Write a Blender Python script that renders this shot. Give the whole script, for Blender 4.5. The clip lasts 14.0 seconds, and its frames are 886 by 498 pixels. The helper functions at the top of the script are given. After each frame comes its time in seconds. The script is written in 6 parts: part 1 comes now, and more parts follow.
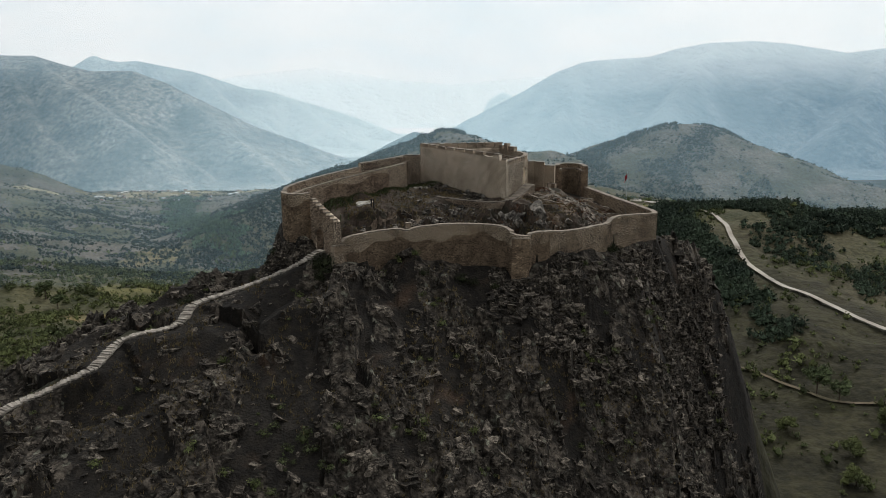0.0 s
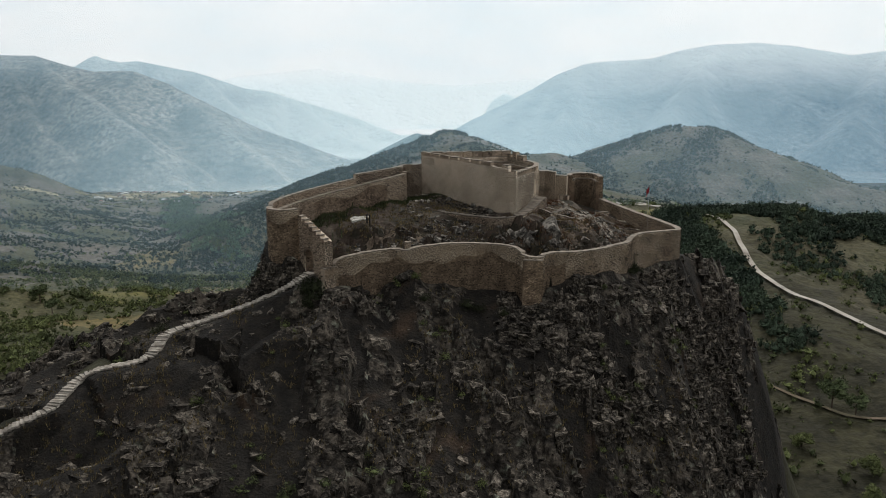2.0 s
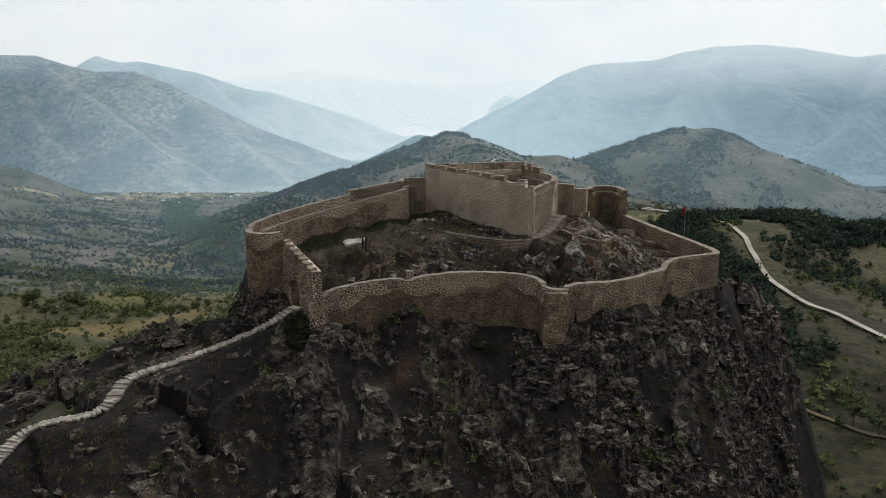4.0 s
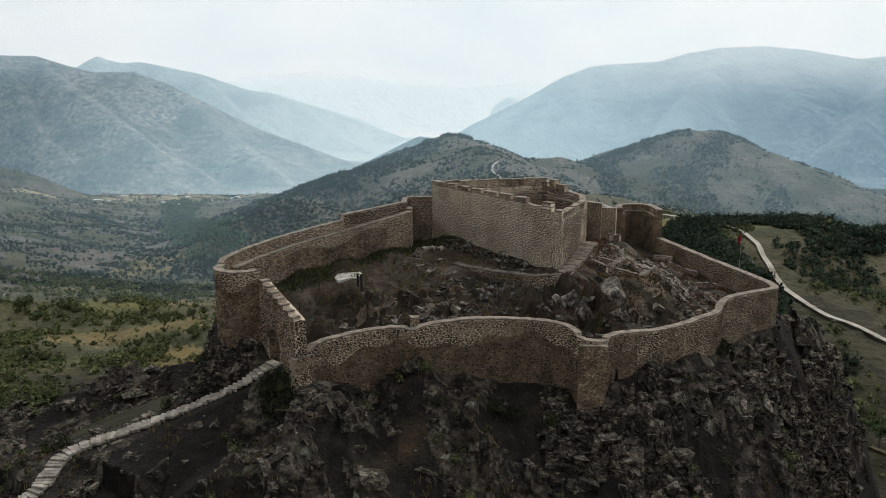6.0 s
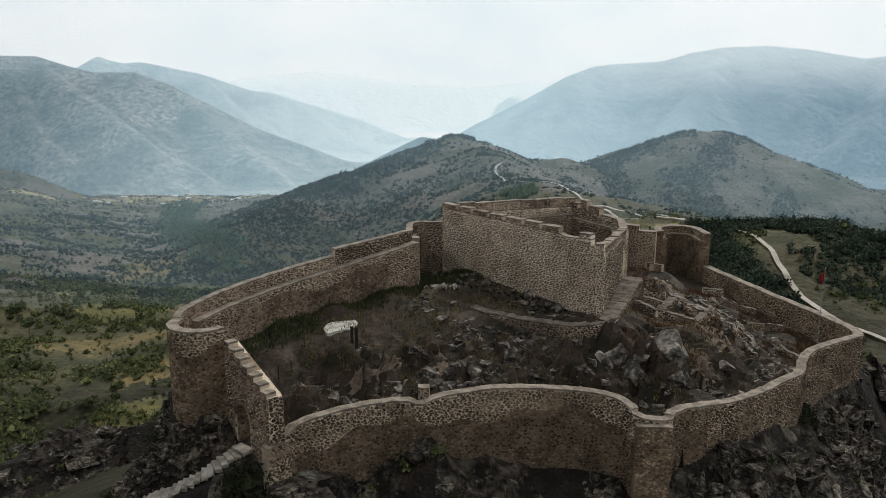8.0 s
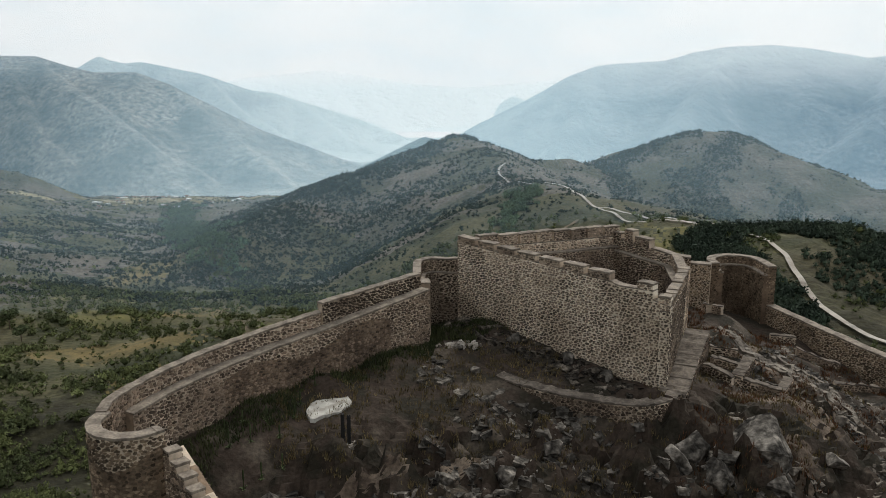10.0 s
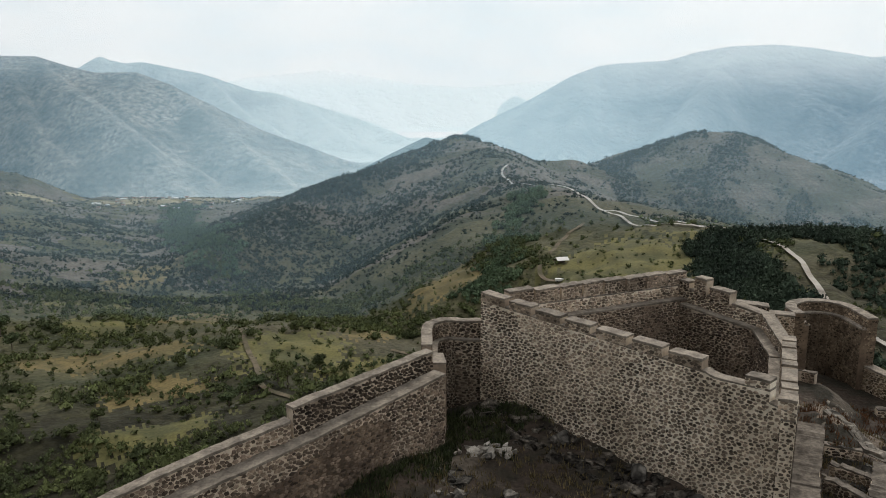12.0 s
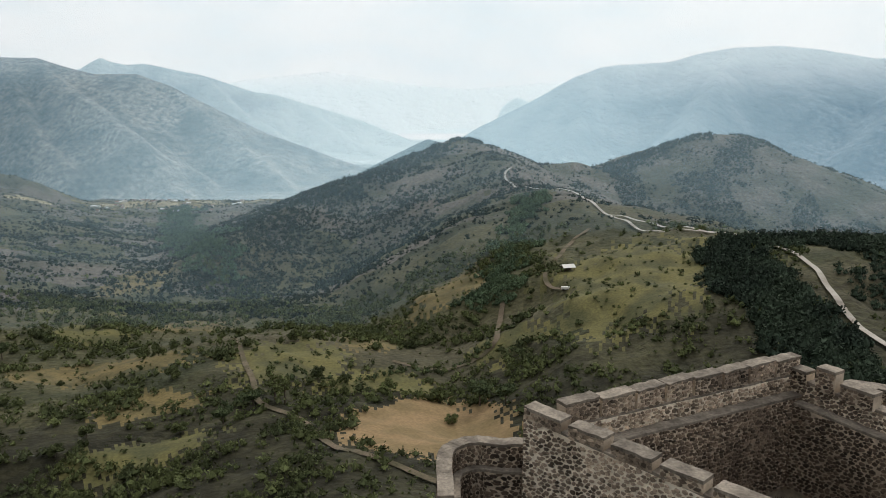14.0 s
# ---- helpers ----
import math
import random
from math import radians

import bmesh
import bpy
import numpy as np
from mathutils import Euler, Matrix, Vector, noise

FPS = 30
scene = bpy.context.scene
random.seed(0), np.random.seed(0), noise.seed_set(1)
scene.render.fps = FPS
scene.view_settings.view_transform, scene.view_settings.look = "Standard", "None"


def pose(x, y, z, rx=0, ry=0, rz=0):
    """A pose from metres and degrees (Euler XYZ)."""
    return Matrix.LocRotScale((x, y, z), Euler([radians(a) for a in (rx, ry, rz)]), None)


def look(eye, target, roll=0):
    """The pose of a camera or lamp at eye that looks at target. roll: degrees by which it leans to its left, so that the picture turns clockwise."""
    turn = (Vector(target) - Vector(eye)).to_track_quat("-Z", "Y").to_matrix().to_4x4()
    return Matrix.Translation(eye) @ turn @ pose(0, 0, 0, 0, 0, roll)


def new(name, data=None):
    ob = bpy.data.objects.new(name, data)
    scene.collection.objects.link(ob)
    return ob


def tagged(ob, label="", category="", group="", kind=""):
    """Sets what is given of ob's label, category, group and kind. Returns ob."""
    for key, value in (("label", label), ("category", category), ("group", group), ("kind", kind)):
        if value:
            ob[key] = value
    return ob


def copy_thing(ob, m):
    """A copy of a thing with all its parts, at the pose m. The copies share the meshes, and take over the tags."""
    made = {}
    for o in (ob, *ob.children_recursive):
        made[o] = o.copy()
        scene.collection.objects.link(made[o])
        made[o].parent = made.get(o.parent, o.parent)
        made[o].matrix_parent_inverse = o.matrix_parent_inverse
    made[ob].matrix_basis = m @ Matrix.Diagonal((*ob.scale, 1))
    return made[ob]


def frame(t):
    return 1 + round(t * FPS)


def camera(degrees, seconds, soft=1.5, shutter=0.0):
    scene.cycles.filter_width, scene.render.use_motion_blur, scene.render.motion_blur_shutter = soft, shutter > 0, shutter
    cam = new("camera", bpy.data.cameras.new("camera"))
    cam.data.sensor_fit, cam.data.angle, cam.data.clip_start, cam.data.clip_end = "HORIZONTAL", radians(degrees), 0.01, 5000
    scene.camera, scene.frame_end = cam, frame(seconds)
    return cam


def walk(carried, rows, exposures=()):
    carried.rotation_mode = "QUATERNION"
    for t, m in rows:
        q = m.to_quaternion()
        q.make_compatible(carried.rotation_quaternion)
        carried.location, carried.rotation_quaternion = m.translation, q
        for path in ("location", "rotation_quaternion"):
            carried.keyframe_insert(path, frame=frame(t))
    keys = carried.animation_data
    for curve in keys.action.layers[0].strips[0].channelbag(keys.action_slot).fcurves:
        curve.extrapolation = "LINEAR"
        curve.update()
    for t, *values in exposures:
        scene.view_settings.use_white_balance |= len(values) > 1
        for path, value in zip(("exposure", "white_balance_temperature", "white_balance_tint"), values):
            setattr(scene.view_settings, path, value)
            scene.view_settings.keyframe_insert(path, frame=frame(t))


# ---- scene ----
cam = camera(58.0, 14.0, soft=0.6)
METRES, EYE, TILT, LEAN, TURN = 100.0, 25.0, -13.0, 0.0, 0.0
ROWS = [
    (0.0, 0.0, 0.0, 0.0, -0.0, -0.15, 0.37),
    (0.5, -0.0002, 0.0246, 0.0058, 0.02, -0.12, 0.33),
    (1.0, -0.0006, 0.0495, 0.0116, 0.06, -0.11, 0.29),
    (1.5, -0.0013, 0.0789, 0.0183, 0.08, -0.09, 0.23),
    (2.0, -0.0022, 0.1079, 0.025, 0.1, -0.07, 0.18),
    (2.5, -0.0035, 0.1412, 0.0326, 0.13, -0.06, 0.13),
    (3.0, -0.005, 0.1734, 0.0398, 0.15, -0.03, 0.06),
    (5.5, -0.0156, 0.3501, 0.08, 0.28, 0.05, -0.09),
    (6.0, -0.0183, 0.3877, 0.0886, 0.31, 0.08, -0.12),
    (6.5, -0.0208, 0.4225, 0.0966, 0.35, 0.09, -0.12),
    (7.0, -0.0236, 0.4604, 0.1054, 0.38, 0.09, -0.11),
    (7.5, -0.0263, 0.4956, 0.1133, 0.41, 0.09, -0.12),
    (8.0, -0.0292, 0.5337, 0.1221, 0.44, 0.08, -0.11),
    (10.5, -0.0436, 0.7148, 0.1643, 0.6, 0.05, -0.07),
    (11.0, -0.0464, 0.7535, 0.173, 0.63, 0.05, -0.07),
    (11.5, -0.049, 0.7892, 0.1811, 0.66, 0.05, -0.09),
    (12.0, -0.0517, 0.8273, 0.1902, 0.69, 0.04, -0.07),
    (12.5, -0.0542, 0.863, 0.1983, 0.73, 0.04, -0.07),
    (13.0, -0.0568, 0.9019, 0.2074, 0.75, 0.01, -0.07),
    (13.5, -0.0594, 0.9377, 0.2162, 0.78, 0.03, -0.08),
    (14.0, -0.0626, 0.972, 0.2257, 0.79, 0.14, -0.08),
]
walk(cam, [(t, pose(0, 0, EYE, TILT, LEAN, TURN) @ pose(METRES * x, METRES * y, METRES * z, 90 + pitch, roll, yaw)) for t, x, y, z, yaw, pitch, roll in ROWS])

# ---------------------------------------------------------------- world and light
SUN_AZ, SUN_EL = 22.0, 42.0          # degrees right of straight ahead, and above the horizon
sun_dir = Vector((math.sin(radians(SUN_AZ)) * math.cos(radians(SUN_EL)), math.cos(radians(SUN_AZ)) * math.cos(radians(SUN_EL)), math.sin(radians(SUN_EL))))
world = bpy.data.worlds.new("overcast_sky")
scene.world = world
world.use_nodes = True
wn, wl = world.node_tree.nodes, world.node_tree.links
wn.clear()
w_out = wn.new("ShaderNodeOutputWorld")
sky = wn.new("ShaderNodeTexSky")
sky.sky_type, sky.sun_disc = "NISHITA", False
sky.sun_elevation, sky.sun_rotation = radians(SUN_EL), radians(SUN_AZ)
sky.air_density, sky.dust_density = 1.0, 3.0
sky_bg = wn.new("ShaderNodeBackground")
sky_bg.inputs["Strength"].default_value = 0.06
wl.new(sky.outputs["Color"], sky_bg.inputs["Color"])
# a closed cloud deck, brightest round the hidden sun and dim on the far side
geo = wn.new("ShaderNodeTexCoord")
dotn = wn.new("ShaderNodeVectorMath")
dotn.operation = "DOT_PRODUCT"
dotn.inputs[1].default_value = sun_dir
wl.new(geo.outputs["Generated"], dotn.inputs[0])
glow = wn.new("ShaderNodeMapRange")
glow.interpolation_type = "SMOOTHSTEP"
for key, value in (("From Min", -0.75), ("From Max", 0.62), ("To Min", 0.26), ("To Max", 1.03)):
    glow.inputs[key].default_value = value
wl.new(dotn.outputs["Value"], glow.inputs["Value"])
stretch = wn.new("ShaderNodeMapping")
stretch.inputs["Scale"].default_value = (1.0, 1.0, 3.2)
wl.new(geo.outputs["Generated"], stretch.inputs["Vector"])
puffs = wn.new("ShaderNodeTexNoise")
puffs.inputs["Scale"].default_value, puffs.inputs["Detail"].default_value, puffs.inputs["Roughness"].default_value = 4.2, 7.0, 0.55
wl.new(stretch.outputs["Vector"], puffs.inputs["Vector"])
tone = wn.new("ShaderNodeValToRGB")
tone.color_ramp.elements[0].position, tone.color_ramp.elements[0].color = 0.34, (0.86, 0.92, 0.95, 1)
tone.color_ramp.elements[1].position, tone.color_ramp.elements[1].color = 0.56, (1.0, 1.0, 1.0, 1)
wl.new(puffs.outputs["Fac"], tone.inputs["Fac"])
cloud_bg = wn.new("ShaderNodeBackground")
wl.new(tone.outputs["Color"], cloud_bg.inputs["Color"])
wl.new(glow.outputs["Result"], cloud_bg.inputs["Strength"])
mixw = wn.new("ShaderNodeMixShader")
mixw.inputs["Fac"].default_value = 0.93
wl.new(sky_bg.outputs["Background"], mixw.inputs[1])
wl.new(cloud_bg.outputs["Background"], mixw.inputs[2])
wl.new(mixw.outputs["Shader"], w_out.inputs["Surface"])

sun = new("sun", bpy.data.lights.new("sun", "SUN"))
sun.data.energy, sun.data.angle, sun.data.color = 1.6, radians(10), (1.0, 0.94, 0.84)
sun.matrix_world = look(sun_dir * 100, (0, 0, 0))

# ---------------------------------------------------------------- materials


def material(name, base, rough=0.9, scale=1.0, dark=None, dark_at=(0.4, 0.62), fine=6.0, fine_amount=0.35, bump=0.3, bump_scale=8.0, bump_dist=0.05,
             island=0.0, obj=0.0, third=None, third_scale=0.2, third_at=(0.5, 0.62), metal=0.0, glow=None, glow_strength=0.0, spec=0.2, cracks=0.0, near_shade=None):
    """A rough natural surface: base colour mixed with a second and a third by noise at two scales, a fine grain and relief."""
    m = bpy.data.materials.new(name)
    m.use_nodes = True
    n, l = m.node_tree.nodes, m.node_tree.links
    b = n["Principled BSDF"]
    b.inputs["Roughness"].default_value, b.inputs["Metallic"].default_value = rough, metal
    b.inputs["Specular IOR Level"].default_value = spec
    place = n.new("ShaderNodeNewGeometry")

    def tex(s, detail=5.0):
        t = n.new("ShaderNodeTexNoise")
        t.inputs["Scale"].default_value, t.inputs["Detail"].default_value = s, detail
        l.new(place.outputs["Position"], t.inputs["Vector"])
        return t.outputs["Fac"]

    def ranged(value, lo, hi, a=0.0, c=1.0):
        r = n.new("ShaderNodeMapRange")
        for k, v in (("From Min", lo), ("From Max", hi), ("To Min", a), ("To Max", c)):
            r.inputs[k].default_value = v
        l.new(value, r.inputs["Value"])
        return r.outputs["Result"]

    def mix(fac, a, c, mode="MIX"):
        x = n.new("ShaderNodeMix")
        x.data_type, x.blend_type = "RGBA", mode
        for sock, v in ((x.inputs[0], fac), (x.inputs[6], a), (x.inputs[7], c)):
            if isinstance(v, (int, float)):
                sock.default_value = v
            elif isinstance(v, tuple):
                sock.default_value = (*v, 1)
            else:
                l.new(v, sock)
        return x.outputs[2]

    colour = base
    if dark:
        colour = mix(ranged(tex(scale), *dark_at), base, dark)
    if third:
        colour = mix(ranged(tex(third_scale, 4.0), *third_at), colour, third)
    crack = None
    # shade put into the colour: darker within a ragged circle round a point
    if near_shade:
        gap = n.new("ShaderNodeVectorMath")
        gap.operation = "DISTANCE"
        gap.inputs[1].default_value = near_shade[1]
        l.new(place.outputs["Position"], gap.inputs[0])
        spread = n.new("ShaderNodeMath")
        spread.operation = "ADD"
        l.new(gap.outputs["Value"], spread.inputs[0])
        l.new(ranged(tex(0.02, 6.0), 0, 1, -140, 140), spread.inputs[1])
        colour = mix(ranged(spread.outputs["Value"], near_shade[2], near_shade[3], 1.0, 0.0), colour, mix(ranged(tex(0.06), 0.4, 0.6), near_shade[0], tuple(c * 0.5 for c in near_shade[0])))
    if cracks:
        bent = n.new("ShaderNodeMix")
        bent.data_type, bent.blend_type = "VECTOR", "ADD"
        warp = n.new("ShaderNodeTexNoise")
        warp.inputs["Scale"].default_value = cracks * 0.7
        l.new(place.outputs["Position"], warp.inputs["Vector"])
        bent.inputs[0].default_value = 0.8
        l.new(place.outputs["Position"], bent.inputs[4])
        l.new(warp.outputs["Color"], bent.inputs[5])
        cells = n.new("ShaderNodeTexVoronoi")
        cells.feature = "DISTANCE_TO_EDGE"
        cells.inputs["Scale"].default_value = cracks
        l.new(bent.outputs[1], cells.inputs["Vector"])
        crack = ranged(cells.outputs["Distance"], 0.0, 0.22, 0.0, 1.0)
        # crevice shade put into the colour: darker at the cracks, lighter between
        colour = mix(1.0, colour, ranged(crack, 0, 1, 0.3, 1.25), "MULTIPLY")
    grain = ranged(tex(fine, 6.0), 0.25, 0.75, 1 - fine_amount, 1 + fine_amount)
    colour = mix(1.0, colour, grain, "MULTIPLY")
    if island:
        colour = mix(1.0, colour, ranged(place.outputs["Random Per Island"], 0, 1, 1 - island, 1 + island), "MULTIPLY")
    if obj:
        info = n.new("ShaderNodeObjectInfo")
        colour = mix(1.0, colour, ranged(info.outputs["Random"], 0, 1, 1 - obj, 1 + obj), "MULTIPLY")
    l.new(colour, b.inputs["Base Color"])
    if glow:
        b.inputs["Emission Color"].default_value = (*glow, 1)
        b.inputs["Emission Strength"].default_value = glow_strength
    if bump:
        relief = n.new("ShaderNodeBump")
        relief.inputs["Strength"].default_value, relief.inputs["Distance"].default_value = bump, bump_dist
        height = tex(bump_scale, 8.0)
        if crack is not None:
            both = n.new("ShaderNodeMath")
            both.operation = "ADD"
            l.new(height, both.inputs[0]), l.new(crack, both.inputs[1])
            height = both.outputs["Value"]
        l.new(height, relief.inputs["Height"])
        l.new(relief.outputs["Normal"], b.inputs["Normal"])
    return m


M_ROCK = material("crag_rock", (0.076, 0.064, 0.051), scale=1.1, dark=(0.020, 0.0165, 0.013), dark_at=(0.42, 0.60), fine=5.0, fine_amount=0.55, bump=0.9, bump_scale=3.2, bump_dist=0.3,
                  third=(0.15, 0.15, 0.118), third_scale=0.9, third_at=(0.60, 0.70), cracks=1.1)
M_SOIL = material("stony_brown_soil", (0.017, 0.014, 0.0108), scale=0.9, dark=(0.0085, 0.0072, 0.006), dark_at=(0.40, 0.56), fine=5.0, fine_amount=0.6, bump=0.9, bump_scale=3.5, bump_dist=0.25,
                  third=(0.048, 0.031, 0.020), third_scale=0.16, third_at=(0.58, 0.70))
M_YARD = material("trodden_earth", (0.040, 0.029, 0.0215), scale=0.5, dark=(0.021, 0.018, 0.012), dark_at=(0.45, 0.58), fine=5.0, fine_amount=0.45, bump=0.8, bump_scale=3.0, bump_dist=0.12,
                  third=(0.080, 0.065, 0.050), third_scale=0.4, third_at=(0.56, 0.68))
M_BOULDER = material("grey_boulder", (0.165, 0.150, 0.130), scale=1.6, dark=(0.046, 0.041, 0.035), fine=5.0, fine_amount=0.5, bump=0.8, bump_scale=4.0, bump_dist=0.15, island=0.5, cracks=1.6)
M_SLOPE_ROCK = material("slope_rock", (0.118, 0.102, 0.083), scale=1.8, dark=(0.027, 0.022, 0.0175), fine=6.0, fine_amount=0.6, bump=0.9, bump_scale=5.0, bump_dist=0.2, island=0.6, cracks=2.2)
M_MORTAR = material("lime_mortar", (0.60, 0.505, 0.395), scale=0.25, dark=(0.30, 0.238, 0.180), dark_at=(0.44, 0.6), fine=4.0, fine_amount=0.3, bump=0.6, bump_scale=14.0, bump_dist=0.03)
M_MORTAR_OLD = material("old_brown_mortar", (0.225, 0.163, 0.112), scale=0.5, dark=(0.115, 0.082, 0.057), fine=4.0, fine_amount=0.35, bump=0.6, bump_scale=14.0, bump_dist=0.03)
M_STONE = material("rubble_stone", (0.172, 0.130, 0.096), scale=0.6, dark=(0.088, 0.066, 0.050), fine=7.0, fine_amount=0.4, bump=0.5, bump_scale=18.0, bump_dist=0.02, island=0.65, obj=0.5)
M_STONE_OLD = material("old_rubble_stone", (0.215, 0.163, 0.113), scale=0.9, dark=(0.098, 0.073, 0.051), fine=7.0, fine_amount=0.4, bump=0.5, bump_scale=18.0, bump_dist=0.02, island=0.65, obj=0.4)
M_MORTAR_NEW = material("fresh_lime_pointing", (0.85, 0.76, 0.63), scale=0.3, dark=(0.66, 0.57, 0.45), dark_at=(0.46, 0.6), fine=4.0, fine_amount=0.25, bump=0.6, bump_scale=14.0, bump_dist=0.03)
M_STONE_KEEP = material("keep_rubble_stone", (0.36, 0.285, 0.215), scale=0.6, dark=(0.175, 0.136, 0.103), fine=7.0, fine_amount=0.4, bump=0.5, bump_scale=18.0, bump_dist=0.02, island=0.65, obj=0.5)
M_COPING = material("pale_coping", (0.25, 0.214, 0.173), scale=1.6, dark=(0.135, 0.114, 0.093), fine=8.0, fine_amount=0.35, bump=0.5, bump_scale=9.0, bump_dist=0.03, island=0.2)
M_STEP = material("pale_step_stone", (0.30, 0.275, 0.24), scale=1.4, dark=(0.17, 0.15, 0.127), fine=6.0, fine_amount=0.3, bump=0.5, bump_scale=8.0, bump_dist=0.03, obj=0.25)
# the last argument paints cloud shade onto the slopes round the castle hill
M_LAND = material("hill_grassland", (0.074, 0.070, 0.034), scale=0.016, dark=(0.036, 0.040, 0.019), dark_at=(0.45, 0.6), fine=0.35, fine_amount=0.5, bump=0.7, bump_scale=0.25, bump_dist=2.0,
                  third=(0.074, 0.066, 0.038), third_scale=0.0065, third_at=(0.50, 0.64), near_shade=((0.036, 0.034, 0.017), (15, 150, -60), 300, 390))
M_HILL = material("stony_hill_earth", (0.112, 0.096, 0.078), scale=0.02, dark=(0.064, 0.061, 0.044), dark_at=(0.46, 0.62), fine=0.25, fine_amount=0.5, bump=0.8, bump_scale=0.12, bump_dist=4.0,
                  third=(0.055, 0.056, 0.034), third_scale=0.008, third_at=(0.50, 0.60))
M_LEAF = material("shrub_leaves", (0.100, 0.114, 0.045), scale=0.05, dark=(0.055, 0.066, 0.030), fine=1.5, fine_amount=0.4, bump=0, island=0.5, spec=0.1)
M_WOOD_LEAF = material("forest_leaves", (0.046, 0.064, 0.042), scale=0.03, dark=(0.026, 0.038, 0.027), fine=0.8, fine_amount=0.4, bump=0, island=0.5, spec=0.1)
M_FAR_LEAF = material("far_scrub_leaves", (0.028, 0.038, 0.026), scale=0.02, dark=(0.016, 0.023, 0.016), fine=0.3, fine_amount=0.4, bump=0, island=0.4, spec=0.1)
M_WILLOW = material("willow_leaves", (0.085, 0.105, 0.05), scale=0.3, dark=(0.045, 0.06, 0.028), fine=1.5, fine_amount=0.4, bump=0, island=0.4, spec=0.1)
M_GULLY_LEAF = material("gully_leaves", (0.105, 0.145, 0.080), scale=0.03, dark=(0.065, 0.095, 0.055), fine=0.8, fine_amount=0.4, bump=0, island=0.5, spec=0.1)
M_BARK = material("bark", (0.10, 0.08, 0.06), fine=10.0, bump_scale=14.0)
M_ROAD = material("gravel_road", (0.42, 0.39, 0.345), scale=0.1, dark=(0.30, 0.265, 0.225), fine=1.2, fine_amount=0.2, bump=0.3, bump_scale=1.0, bump_dist=0.1)
M_TRACK = material("dirt_track", (0.135, 0.105, 0.072), scale=0.1, dark=(0.08, 0.07, 0.04), fine=1.2, fine_amount=0.3, bump=0.3, bump_scale=1.0, bump_dist=0.1)
M_FIELD = material("mown_field", (0.245, 0.165, 0.085), scale=0.06, dark=(0.17, 0.122, 0.058), fine=0.7, fine_amount=0.25, bump=0.4, bump_scale=0.6, bump_dist=0.3)
# meadow, pasture and stubble colours also hold the sunlight of the valley's lit patches
M_MEADOW = material("green_meadow", (0.128, 0.115, 0.041), scale=0.05, dark=(0.068, 0.068, 0.028), fine=0.7, fine_amount=0.3, bump=0.4, bump_scale=0.6, bump_dist=0.3)
M_STRAW_FIELD = material("dry_pasture", (0.150, 0.115, 0.048), scale=0.06, dark=(0.085, 0.073, 0.031), fine=0.7, fine_amount=0.35, bump=0.4, bump_scale=0.6, bump_dist=0.3)
M_SUNLIT_STUBBLE = material("sunlit_stubble", (0.30, 0.25, 0.15), scale=0.03, dark=(0.17, 0.145, 0.085), fine=0.3, fine_amount=0.3, bump=0.4, bump_scale=0.4, bump_dist=0.3)
M_BUSH = material("dark_bush_leaves", (0.026, 0.030, 0.015), scale=0.5, dark=(0.014, 0.017, 0.009), fine=3.0, bump=0, island=0.5, spec=0.1)
M_STRATA = material("pale_strata", (0.215, 0.19, 0.158), scale=1.2, dark=(0.085, 0.072, 0.06), fine=5.0, fine_amount=0.5, bump=0.9, bump_scale=4.0, bump_dist=0.15)
M_POLE = material("grey_painted_steel", (0.25, 0.25, 0.25), rough=0.5, bump=0, fine=10.0, fine_amount=0.1)
M_TAN = material("tan_soil", (0.165, 0.130, 0.098), scale=0.8, dark=(0.068, 0.050, 0.037), fine=5.0, fine_amount=0.5, bump=0.8, bump_scale=3.0, bump_dist=0.15)
M_IRON = material("dark_iron", (0.02, 0.02, 0.02), rough=0.6, bump=0, fine=20.0)
M_RED = material("red_cloth", (0.24, 0.014, 0.02), rough=0.8, bump=0.2, fine=4.0, fine_amount=0.2)
M_WHITE = material("white_paint", (0.75, 0.73, 0.70), rough=0.7, bump=0.1, fine=3.0, fine_amount=0.1)
M_SLAB = material("concrete_slab", (0.50, 0.49, 0.45), scale=2.0, dark=(0.27, 0.255, 0.225), fine=4.0, fine_amount=0.15, bump_scale=10.0)
M_ROOF = material("roof_sheet", (0.22, 0.13, 0.10), fine=2.0, bump=0.2)
M_PLASTER = material("house_plaster", (0.52, 0.47, 0.42), fine=2.0, bump=0.2)
M_EARTHWAY = material("earthen_walkway", (0.165, 0.140, 0.115), scale=1.5, dark=(0.078, 0.065, 0.053), fine=5.0, fine_amount=0.4, bump=0.7, bump_scale=6.0, bump_dist=0.08)
M_GRASS = material("yard_weeds", (0.06, 0.068, 0.03), scale=0.6, dark=(0.035, 0.045, 0.02), fine=4.0, bump=0, island=0.5, spec=0.1)
M_RUST = material("rusty_grass", (0.13, 0.062, 0.032), scale=0.6, dark=(0.075, 0.04, 0.022), fine=4.0, bump=0, island=0.5, spec=0.1)
M_STRAW = material("dry_grass", (0.17, 0.13, 0.065), scale=0.6, dark=(0.10, 0.08, 0.04), fine=4.0, bump=0, island=0.5, spec=0.1)

